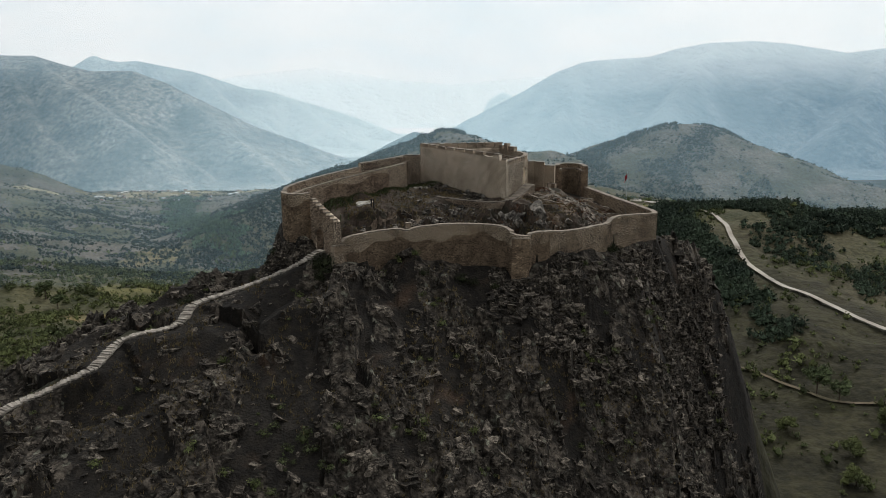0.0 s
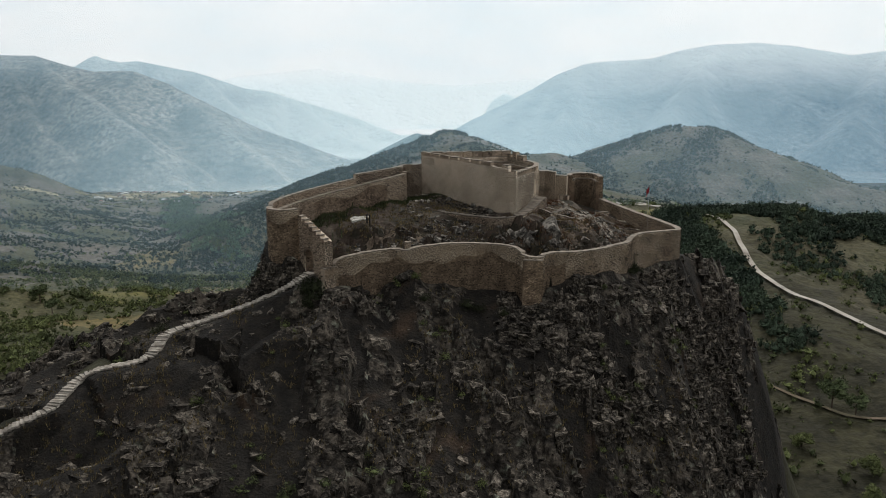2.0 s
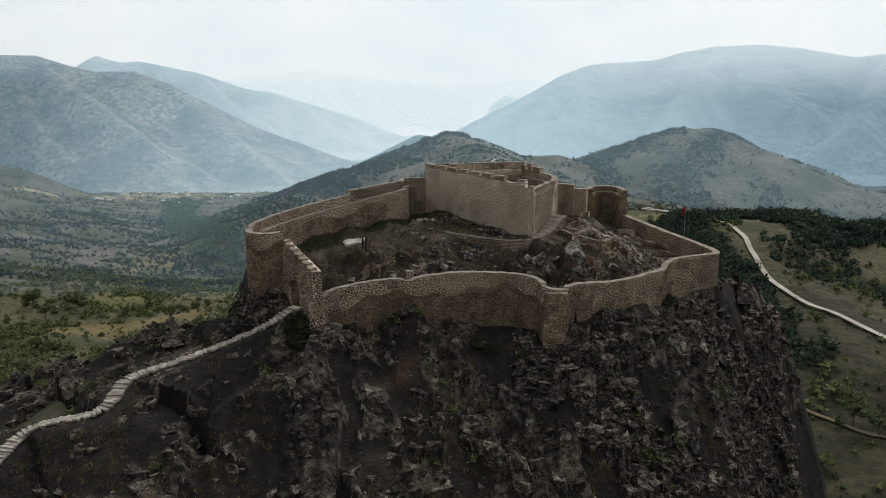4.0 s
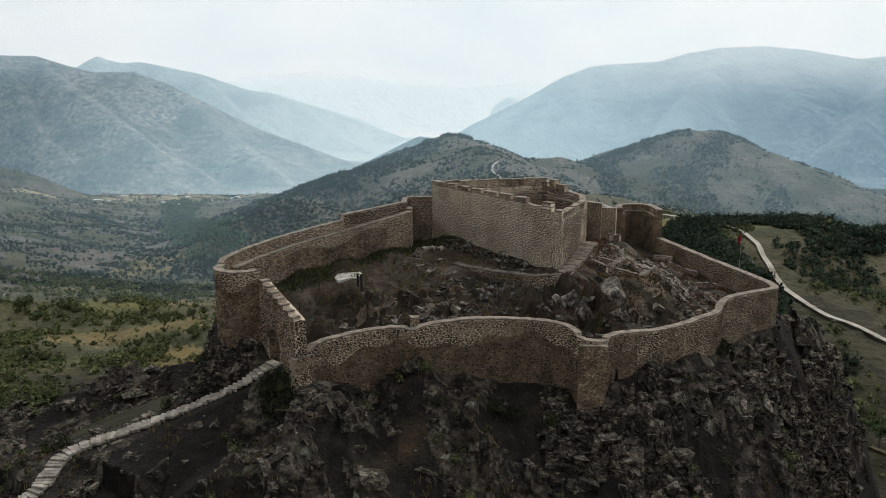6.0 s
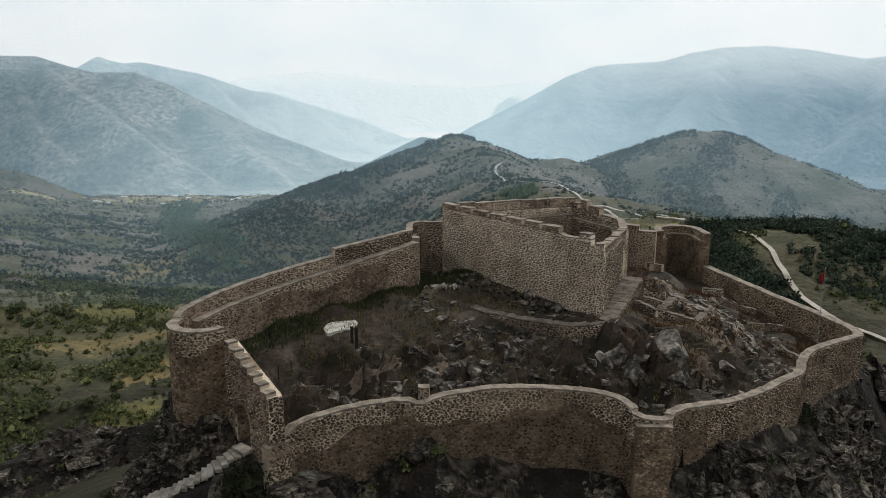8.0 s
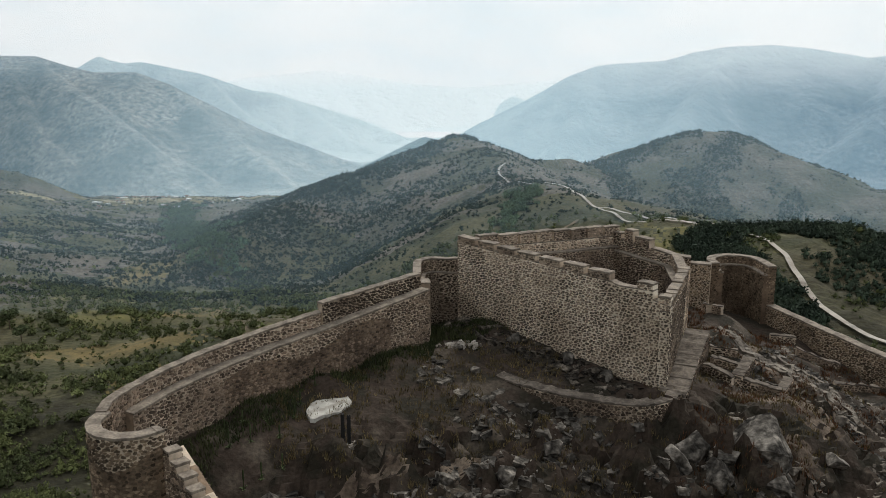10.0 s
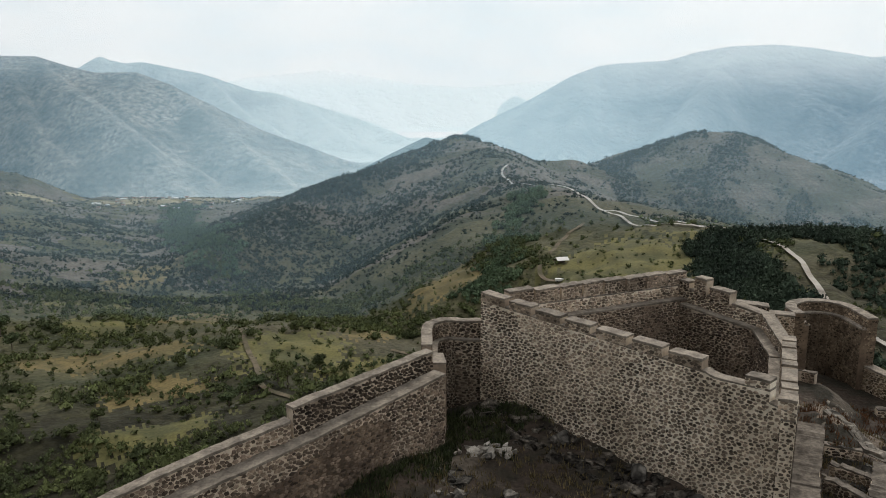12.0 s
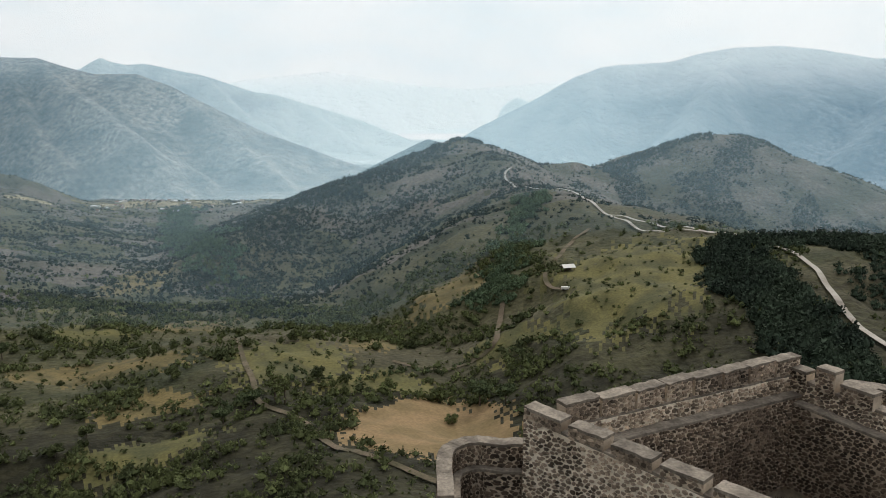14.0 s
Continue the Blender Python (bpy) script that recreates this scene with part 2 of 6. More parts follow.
# ---------------------------------------------------------------- mesh helpers


def raw(name, verts, faces, mats, parent=None, smooth=False, slots=None):
    """A mesh object from arrays; slots: a material index for each face."""
    me = bpy.data.meshes.new(name)
    me.from_pydata([tuple(v) for v in np.asarray(verts).tolist()] if len(verts) else [], [], [tuple(f) for f in faces])
    for m in (mats if isinstance(mats, (list, tuple)) else [mats]):
        me.materials.append(m)
    if slots is not None:
        me.polygons.foreach_set("material_index", np.asarray(slots, dtype=np.int32))
    if smooth:
        me.polygons.foreach_set("use_smooth", np.ones(len(me.polygons), dtype=bool))
    me.update()
    ob = new(name, me)
    if parent is not None:
        ob.parent = parent
    return ob


def empty(name, x, y, z):
    ob = new(name)
    ob.empty_display_size = 0.5
    ob.location = (x, y, z)
    return ob


def raw_at(name, verts, faces, mats, parent, smooth=False, slots=None):
    """raw(), for verts in world metres under a parent that stands at its location."""
    return raw(name, np.asarray(verts, dtype=float) - np.array(parent.location), faces, mats, parent, smooth, slots)


def lattice(seed, ix, iy):
    h = (ix * 374761393 + iy * 668265263 + seed * 974634773) & 0x7FFFFFFF
    h = ((h ^ (h >> 13)) * 1274126177) & 0x7FFFFFFF
    return ((h ^ (h >> 16)) & 0xFFFF) / 65535.0


def vnoise(x, y, seed=0):
    ix, iy = np.floor(x).astype(np.int64), np.floor(y).astype(np.int64)
    fx, fy = x - ix, y - iy
    fx, fy = fx * fx * fx * (fx * (fx * 6 - 15) + 10), fy * fy * fy * (fy * (fy * 6 - 15) + 10)
    a, b = lattice(seed, ix, iy), lattice(seed, ix + 1, iy)
    c, d = lattice(seed, ix, iy + 1), lattice(seed, ix + 1, iy + 1)
    return (a * (1 - fx) + b * fx) * (1 - fy) + (c * (1 - fx) + d * fx) * fy


def fbm(x, y, octaves=5, seed=0, ridged=False):
    total, amp, norm = 0.0, 1.0, 0.0
    for k in range(octaves):
        v = vnoise(x, y, seed + k * 17)
        v = 1 - np.abs(2 * v - 1) if ridged else v
        total, norm, amp = total + amp * v, norm + amp, amp * 0.5
        x, y = 1.62 * x + 1.18 * y + 5.3, 1.62 * y - 1.18 * x + 1.7
    return total / norm


def ridge(x, y, nodes, near, width, far, soft=4.0):
    """Height of a ridge whose crest runs through nodes (x, y, z): it falls by `near` a metre out to `width`, then by `far`."""
    best = np.full(np.shape(x), -1e9)
    for (ax, ay, az), (bx, by, bz) in zip(nodes, nodes[1:]):
        dx, dy = bx - ax, by - ay
        k = np.clip(((x - ax) * dx + (y - ay) * dy) / (dx * dx + dy * dy), 0, 1)
        d = np.sqrt((x - ax - k * dx) ** 2 + (y - ay - k * dy) ** 2 + soft * soft) - soft
        best = np.maximum(best, az + k * (bz - az) - near * np.minimum(d, width) - far * np.maximum(d - width, 0))
    return best


def blocks(x, y, size, seed):
    """Broken rock: each cell of an uneven net gets its own height and tilt, about -0.5 to 0.5 of a step."""
    gx, gy = x / size, y / size
    ix, iy = np.floor(gx).astype(np.int64), np.floor(gy).astype(np.int64)
    best, out = np.full(np.shape(x), 9.0), np.zeros(np.shape(x))
    for ox in (-1, 0, 1):
        for oy in (-1, 0, 1):
            cx, cy = ix + ox, iy + oy
            dx, dy = gx - (cx + lattice(seed, cx, cy)), gy - (cy + lattice(seed + 1, cx, cy))
            d = dx * dx + dy * dy
            v = lattice(seed + 2, cx, cy) - 0.5 + dx * (lattice(seed + 3, cx, cy) - 0.5) * 0.9 + dy * (lattice(seed + 4, cx, cy) - 0.2) * 0.8
            out = np.where(d < best, v, out)
            best = np.minimum(best, d)
    return out


def blended(x, y, anchors, power=3.0):
    """A smooth surface through a few heights."""
    top, low = np.zeros(np.shape(x)), np.zeros(np.shape(x))
    for ax, ay, az in anchors:
        w = 1.0 / (((x - ax) ** 2 + (y - ay) ** 2) + 0.6) ** (power / 2)
        top, low = top + w * az, low + w
    return top / low


# ---------------------------------------------------------------- shape of the land
CASTLE = [(-13.6, 99.3), (-12.3, 101.2), (-8.9, 102.7), (-5.6, 103.3), (-4.7, 102.9), (-1.7, 104.2), (3.0, 104.6), (7.8, 103.8), (9.0, 102.3), (11.3, 102.2),
          (14.4, 104.3), (18.9, 107.0), (23.4, 110.7), (24.6, 113.2), (32.8, 120.4), (33.4, 123.0), (25.6, 141.5), (20.0, 146.0), (13.0, 142.0), (9.5, 137.0),
          (-3.5, 129.0), (-7.5, 127.0), (-7.3, 122.0), (-12.7, 116.6), (-17.2, 112.8), (-21.6, 106.8), (-21.3, 103.5), (-19.2, 102.3), (-17.0, 102.9)]
YARD = [(-12.6, 104.6, 3.6), (-15.0, 102.9, 1.15), (-13.8, 101.6, 1.0), (-12.4, 102.6, 1.4), (-9.5, 104.0, 2.2), (-6.5, 104.7, 2.4), (-2.0, 105.7, 2.8), (-11.1, 113.0, 5.35), (-9.7, 109.3, 5.2), (-8.0, 119.2, 6.6), (-12.2, 115.2, 6.5), (-15.2, 112.6, 6.2), (-17.6, 110.0, 5.4), (-3.6, 121.3, 6.3), (-2.6, 118.0, 5.6), (2.0, 117.0, 5.5), (1.9, 122.2, 6.0), (4.6, 119.7, 5.6), (7.2, 117.0, 5.2), (5.5, 116.6, 5.2), (9.9, 115.4, 5.3), (11.4, 118.4, 5.3), (-1.0, 109.0, 4.1), (-4.0, 106.0, 3.0), (3.0, 107.0, 2.6),
        (12.0, 111.0, 3.2), (2.0, 113.2, 3.9), (5.0, 112.3, 3.3), (8.0, 112.0, 2.9), (10.0, 106.0, 1.8), (16.0, 115.7, 4.4), (13.5, 120.6, 4.6), (15.6, 122.6, 4.4), (15.0, 118.0, 4.0), (18.5, 120.0, 3.2), (18.0, 108.5, 1.6), (22.4, 115.6, 1.4), (26.5, 117.0, -0.2), (31.0, 121.0, -0.4), (31.6, 124.0, -0.5), (29.6, 129.0, -0.1), (27.2, 134.0, 0.6), (25.0, 138.6, 1.4), (22.6, 131.0, 2.0), (18.6, 135.6, 3.8),
        (19.5, 126.0, 3.6), (16.4, 127.5, 4.9), (26.6, 127.4, 0.3), (24.6, 135.4, 1.4), (10.0, 128.0, 6.4), (0.0, 126.0, 6.4)]
FOOT = [(-13.5, 98.5, -4.6), (-11.0, 101.2, -3.2), (-9.0, 102.0, -2.4), (-6.3, 102.7, -0.6), (-4.3, 102.4, 1.3), (-1.7, 103.7, -0.9), (2.0, 104.0, -1.7), (7.2, 103.2, -1.6), (9.5, 101.5, -3.0), (11.2, 101.5, -2.2), (12.6, 103.0, -1.0), (15.9, 104.6, -0.1), (19.4, 106.8, -0.3), (23.5, 110.0, -1.2), (27.7, 115.6, -1.8), (32.0, 119.2, -2.0),
        (34.0, 121.0, -1.5), (35.0, 128.0, -3.0), (27.0, 143.0, 0.0), (10.0, 140.0, 3.0), (-8.0, 130.0, 3.0), (-14.0, 117.0, 3.0), (-22.4, 107.0, 4.4), (-22.6, 104.6, 4.4), (-20.6, 101.9, 4.0), (-18.6, 101.7, 3.0), (-16.3, 101.0, 0.6)]


PATH_WAY = [(-15.75, 101.5, 1.25), (-16.4, 100.7, 1.15), (-18.5, 99.6, -0.1), (-23.3, 99.5, -2.2), (-26.5, 98.6, -3.2), (-29.3, 98.1, -4.0), (-31.6, 96.7, -4.5), (-31.8, 94.9, -4.9), (-31.6, 92.7, -5.3),
            (-32.9, 91.5, -5.9), (-37.6, 92.3, -7.0), (-39.4, 91.8, -7.7), (-40.1, 89.4, -8.5), (-40.4, 86.8, -9.1), (-42.1, 85.8, -9.7), (-45.1, 84.5, -11.0), (-47.7, 83.4, -11.7), (-49.5, 80.3, -12.5), (-54.0, 76.0, -14.6)]


def path_gap(x, y):
    """Distance to the stepped path."""
    return -ridge(x, y, [(a, b, 0.0) for a, b, c in PATH_WAY], 1.0, 1e6, 1.0, 0.01)


def path_level(x, y):
    """Height of the path at its nearest place, and whether the place lies on its downhill side."""
    best, level, below = np.full(np.shape(x), 1e9), np.zeros(np.shape(x)), np.zeros(np.shape(x), dtype=bool)
    for (ax, ay, az), (bx, by, bz) in zip(PATH_WAY, PATH_WAY[1:]):
        dx, dy = bx - ax, by - ay
        k = np.clip(((x - ax) * dx + (y - ay) * dy) / (dx * dx + dy * dy), 0, 1)
        gap = np.hypot(x - ax - k * dx, y - ay - k * dy)
        level = np.where(gap < best, az + k * (bz - az), level)
        below = np.where(gap < best, dx * (y - ay) - dy * (x - ax) > 0, below)
        best = np.minimum(best, gap)
    return level, below


def to_castle(x, y):
    """Distance to the castle's outline, negative inside."""
    best, inside = np.full(np.shape(x), 1e9), np.zeros(np.shape(x), dtype=bool)
    for (ax, ay), (bx, by) in zip(CASTLE, CASTLE[1:] + CASTLE[:1]):
        dx, dy = bx - ax, by - ay
        k = np.clip(((x - ax) * dx + (y - ay) * dy) / (dx * dx + dy * dy), 0, 1)
        best = np.minimum(best, np.hypot(x - ax - k * dx, y - ay - k * dy))
        inside ^= ((ay > y) != (by > y)) & (x < dx * (y - ay) / (dy if dy else 1e-9) + ax)
    return np.where(inside, -best, best)


def crag_outside(x, y, d):
    back = np.interp(y - 0.4 * np.abs(x), [105, 125], [1.0, 1.7])
    steep = back * np.interp(x, [-30, 0, 10, 19, 28, 34, 60], [0.5, 0.56, 0.8, 1.22, 1.1, 2.2, 2.6])
    h = blended(x, y, FOOT) - steep * d
    h = np.maximum(h, ridge(x, y, [(-17, 101, 0.6), (-23, 99, -1.7), (-31.5, 95.5, -4.9), (-40, 94.5, -8.0), (-48, 88, -11.5), (-62, 78, -19), (-95, 55, -40)], 0.30, 5, 0.75, 2))
    h = np.maximum(h, ridge(x, y, [(-14, 98, -3.4), (-22, 86, -8.8), (-35, 74, -11.8), (-45, 60, -19), (-60, 40, -36)], 0.45, 8, 0.7, 3))
    return np.maximum(h, ridge(x, y, [(33, 124, -1.5), (41, 131, -6.0), (44, 139, -11)], 1.5, 4, 2.6, 1))


def rockiness(x, y):
    """1 on the bare ribs of rock that run down the hill, 0 on the soil between them."""
    wx = x + 7.0 * (fbm(x / 10, y / 10, 3, 92) - 0.5)
    rib = fbm(wx / 5.0, y / 11.0, 4, 101) + 0.11 * np.clip((x - 6) / 14, 0, 1) - 0.05 * np.clip((-x - 24) / 14, 0, 1)
    k = np.clip((rib - 0.45) / 0.09, 0, 1)
    return k * k * (3 - 2 * k)


def crag(x, y, relief=1.0):
    d = to_castle(x, y)
    out = crag_outside(x, y, np.maximum(d, 0))
    if relief:
        wx, wy = x + 2.2 * fbm(x / 4, y / 4, 3, 90) + 0.25 * y, y + 2.2 * fbm(x / 4, y / 4, 3, 95)
        rocky = rockiness(x, y)
        rough = (fbm(x / 9.0, y / 14.0, 4, 3, True) - 0.55) * 2.2 + rocky * (0.7 + blocks(wx, wy * 0.55, 3.8, 111) * 2.2 + blocks(wx, wy * 0.7, 1.9, 121) * 1.3 + blocks(wx, wy, 1.0, 131) * 0.35)
        gap = path_gap(x, y)
        level, below = path_level(x, y)
        out = out + rough * np.clip(d / 5.0, 0.15, 1.0) * np.clip((gap - 1) / 6, 0.25, 1)
        away = np.maximum(gap - 1.0, 0)
        fall = np.where(below, -np.interp(x, [-24, -17], [0.12, 1.1]) * away, np.interp(x, [-26, -21], [-0.5, 1.2]) * away)
        fall = np.maximum(fall, np.where(below, -3.4, -6.0))
        shelf = level + fall + (rough - 0.4) * 0.35 * np.clip(away / 3, 0, 1) + 0.06 * np.maximum(away - np.where(below, 8, 14), 0) ** 2 + 4.0 * np.maximum(x + 14.2, 0)
        out = np.minimum(out, shelf)
        w = np.clip((gap - 1.05) / 0.9, 0, 1)
        out = out * w + (level - 0.2) * (1 - w)
    yard = blended(x, y, YARD)
    if relief:
        stony = np.clip((ridge(x, y, [(-9, 106, 1.0), (0, 109.5, 1.0), (11, 110.5, 1.2)], 0.2, 90, 0.2, 1.0)) * 1.3, 0.06, 1.0) + 0.5 * np.clip((x - 15) / 4, 0, 1) * np.clip((124 - y) / 6, 0, 1)
        yard = yard + ((fbm(x / 3.0, y / 3.0, 4, 21, True) - 0.55) * 0.5 + stony * (1 + 0.9 * np.exp(-((x - 11) / 4.5) ** 2 - ((y - 110) / 2.6) ** 2)) * (blocks(x + 0.4 * y, y, 2.2, 141) * 1.7 + blocks(x, y + 0.3 * x, 0.95, 151) * 1.0)) * np.clip(-d / 4.0, 0.1, 1.0)
    return np.where(d < -0.45, yard, out)


VALLEY_Y, VALLEY_Z = [0, 200, 300, 400, 500, 710, 864, 1078, 1790, 2100, 2500, 5000], [-120, -112, -120, -134, -140, -170, -198, -228, -258, -312, -380, -430]
ROAD_RIDGE = [(230, 240, -96), (200, 330, -93), (174, 420, -88), (187, 515, -84), (206, 545, -77), (184, 620, -87), (162, 690, -97), (138, 745, -102), (126, 830, -104)]
RIDGES = [
    (ROAD_RIDGE, 0.17, 115, 0.55),
    ([(206, 545, -77), (300, 560, -84), (430, 610, -112), (600, 640, -160)], 0.3, 60, 0.45),
    ([(52, 630, -113), (106, 760, -106), (101, 930, -100), (86, 1050, -117), (72, 1185, -111), (9, 1444, -100)], 0.38, 90, 0.55),
    ([(9, 1444, -98), (-65, 1400, -123), (-145, 1310, -139), (-203, 1230, -153), (-244, 1120, -166), (-265, 980, -180), (-278, 900, -190)], 0.36, 150, 0.45),
    ([(9, 1444, -98), (72, 1185, -111), (110, 1300, -118), (167, 1350, -121), (226, 1330, -135)], 0.35, 120, 0.45),
    ([(226, 1350, -137), (319, 1400, -104), (399, 1400, -84), (454, 1400, -85), (517, 1350, -110), (616, 1250, -152), (780, 1130, -205)], 0.42, 200, 0.5),
    ([(-110, 475, -123), (-90, 435, -123), (-122, 405, -124), (-190, 390, -124), (-260, 420, -128)], 0.14, 60, 0.3),
    ([(-10, 230, -78), (-40, 320, -98), (-80, 400, -114), (-62, 445, -130)], 0.33, 50, 0.5),
    ([(-1150, 1600, -120), (-922, 1727, -192), (-881, 1777, -229), (-833, 1847, -276)], 0.55, 300, 0.4),
    ([(-760, 1250, -170), (-560, 1150, -197), (-440, 1080, -217)], 0.24, 90, 0.36),
    ([(-700, 1000, -150), (-480, 900, -174), (-350, 840, -190)], 0.24, 90, 0.36),
    ([(-560, 760, -135), (-400, 700, -156), (-300, 660, -167)], 0.22, 80, 0.34),
    ([(-900, 1500, -185), (-700, 1430, -217), (-570, 1380, -237)], 0.24, 90, 0.36),
    ([(-420, 560, -128), (-480, 760, -165), (-620, 980, -205), (-760, 1300, -225)], 0.12, 150, 0.2),
]


def land(x, y):
    base = np.interp(y, VALLEY_Y, VALLEY_Z) + (14 + 12 * np.clip((y - 1300) / 600, 0, 1)) * (fbm(x / 130, y / 130, 4, 40) - 0.5) * np.clip(np.hypot(x, y - 120) / 300, 0, 1)
    k, total = 0.16, 0.0
    shift = base
    heights = [base]
    for nodes, near, width, far in RIDGES:
        heights.append(ridge(x, y, nodes, near, width, far, 14.0))
    top = np.maximum.reduce(heights)
    for h in heights:
        total = total + np.exp(np.clip(k * (h - top), -60, 0))
    h = top + np.log(total) / k * 0.6
    gullies = (fbm(x / 70, y / 70, 5, 60, True) - 0.6) * np.clip((h - base) / 25, 0.1, 1) * 12 + (fbm(x / 18, y / 18, 3, 71) - 0.5) * 2.5
    return h + gullies * np.clip((np.hypot(x, y - 110) - 120) / 150, 0.2, 1)


def sheet(name, xs, ys, zs, mats, smooth=True, slots=None):
    """One mesh over a grid of points given as 2D arrays."""
    r, c = xs.shape
    idx = np.arange(r * c).reshape(r, c)
    quads = np.stack([idx[:-1, :-1], idx[:-1, 1:], idx[1:, 1:], idx[1:, :-1]], axis=-1).reshape(-1, 4)
    return raw(name, np.stack([xs, ys, zs], axis=-1).reshape(-1, 3), quads.tolist(), mats, None, smooth, slots)


CX, CY = 0.0, 115.0


def ground_height(x, y):
    near = np.hypot(x - CX, y - CY) < 200
    h = land(x, y)
    if np.any(near):
        h = np.where(near, np.maximum(h, crag(x, y, 0.0) - 2.2), h)
    return h


# the land is one sheet on rings round the castle hill, finer towards the valley that lies ahead
turns = np.radians(np.concatenate([np.linspace(-42, 42, 340), np.linspace(42, 318, 110)[1:]]))
RINGS, R0, R1 = 400, 45.0, 4950.0
reach = R0 * (R1 / R0) ** np.linspace(0, 1, RINGS)
RR, TT = np.meshgrid(np.concatenate([[0.5], reach]), turns, indexing="ij")
GX, GY = CX + RR * np.sin(TT), CY + RR * np.cos(TT)
GZ = ground_height(GX, GY)
# the brighter fields double as painted sun patches
# mown fields, meadows and dry pastures: centre, half axes, turn, material slot
FIELDS = [(-13, 404, 35, 50, -8, 1), (-46, 474, 33, 16, 20, 2), (-92, 500, 31, 44, 10, 2), (-126, 388, 27, 15, 25, 2), (-200, 508, 56, 23, 5, 3), (108, 560, 60, 84, -12, 2), (-8, 655, 26, 52, -30, 3),
          (-246, 598, 27, 24, 0, 2), (-196, 655, 26, 30, 0, 3), (-150, 440, 24, 18, 0, 3), (-330, 880, 26, 90, 5, 3), (-600, 1790, 190, 90, 5, 3), (-60, 560, 18, 30, 0, 3), (-300, 700, 40, 30, 0, 2), (20, 520, 22, 26, 0, 2),
          (-645, 1800, 60, 40, 10, 5), (-520, 1835, 70, 26, 0, 5), (-705, 1750, 44, 30, 0, 5), (-460, 1790, 46, 24, 0, 5), (-600, 1740, 30, 20, 0, 5), (-800, 1560, 50, 30, 0, 5)]


def field_slots(x, y):
    """Which ground type lies where: 0 hill grass, 1 mown field, 2 meadow, 3 dry pasture; with ragged edges."""
    stony = fbm(x / 120, y / 120, 4, 411) + np.where((x > 200) & (y > 900), 0.40, 0.0) + np.clip((y - 900) / 4000, 0, 0.1)
    out = np.where(((y > 850) | (x < -330)) & (stony > np.where(x < -300, 0.57, 0.43)), 4, 0)
    ragged = 1.1 * (fbm(x / 22, y / 22, 4, 401) - 0.5) + 0.55 * (lattice(9, np.round(x * 7).astype(np.int64), np.round(y * 7).astype(np.int64)) - 0.5)
    for cx, cy, ax, ay, turn, kind in FIELDS:
        c, s = math.cos(radians(turn)), math.sin(radians(turn))
        dx, dy = x - cx, y - cy
        gap = np.sqrt(((dx * c + dy * s) / ax) ** 2 + ((dy * c - dx * s) / ay) ** 2)
        out = np.where(gap + ragged * (0.5 if kind == 1 else 1.0) < 1.0, kind, out)
    return out


mid_x, mid_y = (GX[:-1, :-1] + GX[1:, 1:]) / 2, (GY[:-1, :-1] + GY[1:, 1:]) / 2
tagged(sheet("ground", GX, GY, GZ, [M_LAND, M_FIELD, M_MEADOW, M_STRAW_FIELD, M_HILL, M_SUNLIT_STUBBLE], True, field_slots(mid_x, mid_y).reshape(-1)), "hilly valley ground of dry grass, earth and scrub", "ground", kind="structure")


def ground_at(x, y):
    """Height of the ground sheet."""
    x, y = np.asarray(x, dtype=float), np.asarray(y, dtype=float)
    r = np.maximum(np.hypot(x - CX, y - CY), R0)
    a = np.arctan2(x - CX, y - CY)
    a = np.where(a < turns[0], a + 2 * math.pi, a)
    i = np.clip(1 + np.log(r / R0) / math.log(R1 / R0) * (RINGS - 1), 1, RINGS - 0.001)
    j = np.clip(np.interp(a, turns, np.arange(len(turns))), 0, len(turns) - 1.001)
    i0, j0 = i.astype(int), j.astype(int)
    fi, fj = i - i0, j - j0
    return (GZ[i0, j0] * (1 - fj) + GZ[i0, j0 + 1] * fj) * (1 - fi) + (GZ[i0 + 1, j0] * (1 - fj) + GZ[i0 + 1, j0 + 1] * fj) * fi


# the castle's rock
GRAIN = 0.32
ux, uy = np.meshgrid(np.arange(-84, 60, GRAIN), np.arange(44, 176, GRAIN), indexing="ij")
edge = np.minimum.reduce([ux + 84, 60 - ux, uy - 44, 176 - uy])
UZ = crag(ux, uy) - np.clip(10 - edge, 0, 10) * 1.0
bare = rockiness(ux, uy) + 0.5 * (fbm(ux / 1.3, uy / 1.3, 3, 97) - 0.5) > 0.42
slot = np.where(to_castle(ux, uy) < -0.3, 1, np.where(bare, 0, 2))[:-1, :-1].reshape(-1)
tagged(sheet("rock_crag", ux, uy, UZ, [M_ROCK, M_YARD, M_SOIL], False, slot), "dark craggy rock hill with earth yard on top", "rock hill", kind="structure")


def crag_at(x, y):
    """Height of the castle's rock."""
    i, j = np.clip((np.asarray(x) + 84) / GRAIN, 0, ux.shape[0] - 2), np.clip((np.asarray(y) - 44) / GRAIN, 0, ux.shape[1] - 2)
    i0, j0 = i.astype(int), j.astype(int)
    fi, fj = i - i0, j - j0
    return (UZ[i0, j0] * (1 - fj) + UZ[i0, j0 + 1] * fj) * (1 - fi) + (UZ[i0 + 1, j0] * (1 - fj) + UZ[i0 + 1, j0 + 1] * fj) * fi


# ---------------------------------------------------------------- far mountains, a hazy backdrop


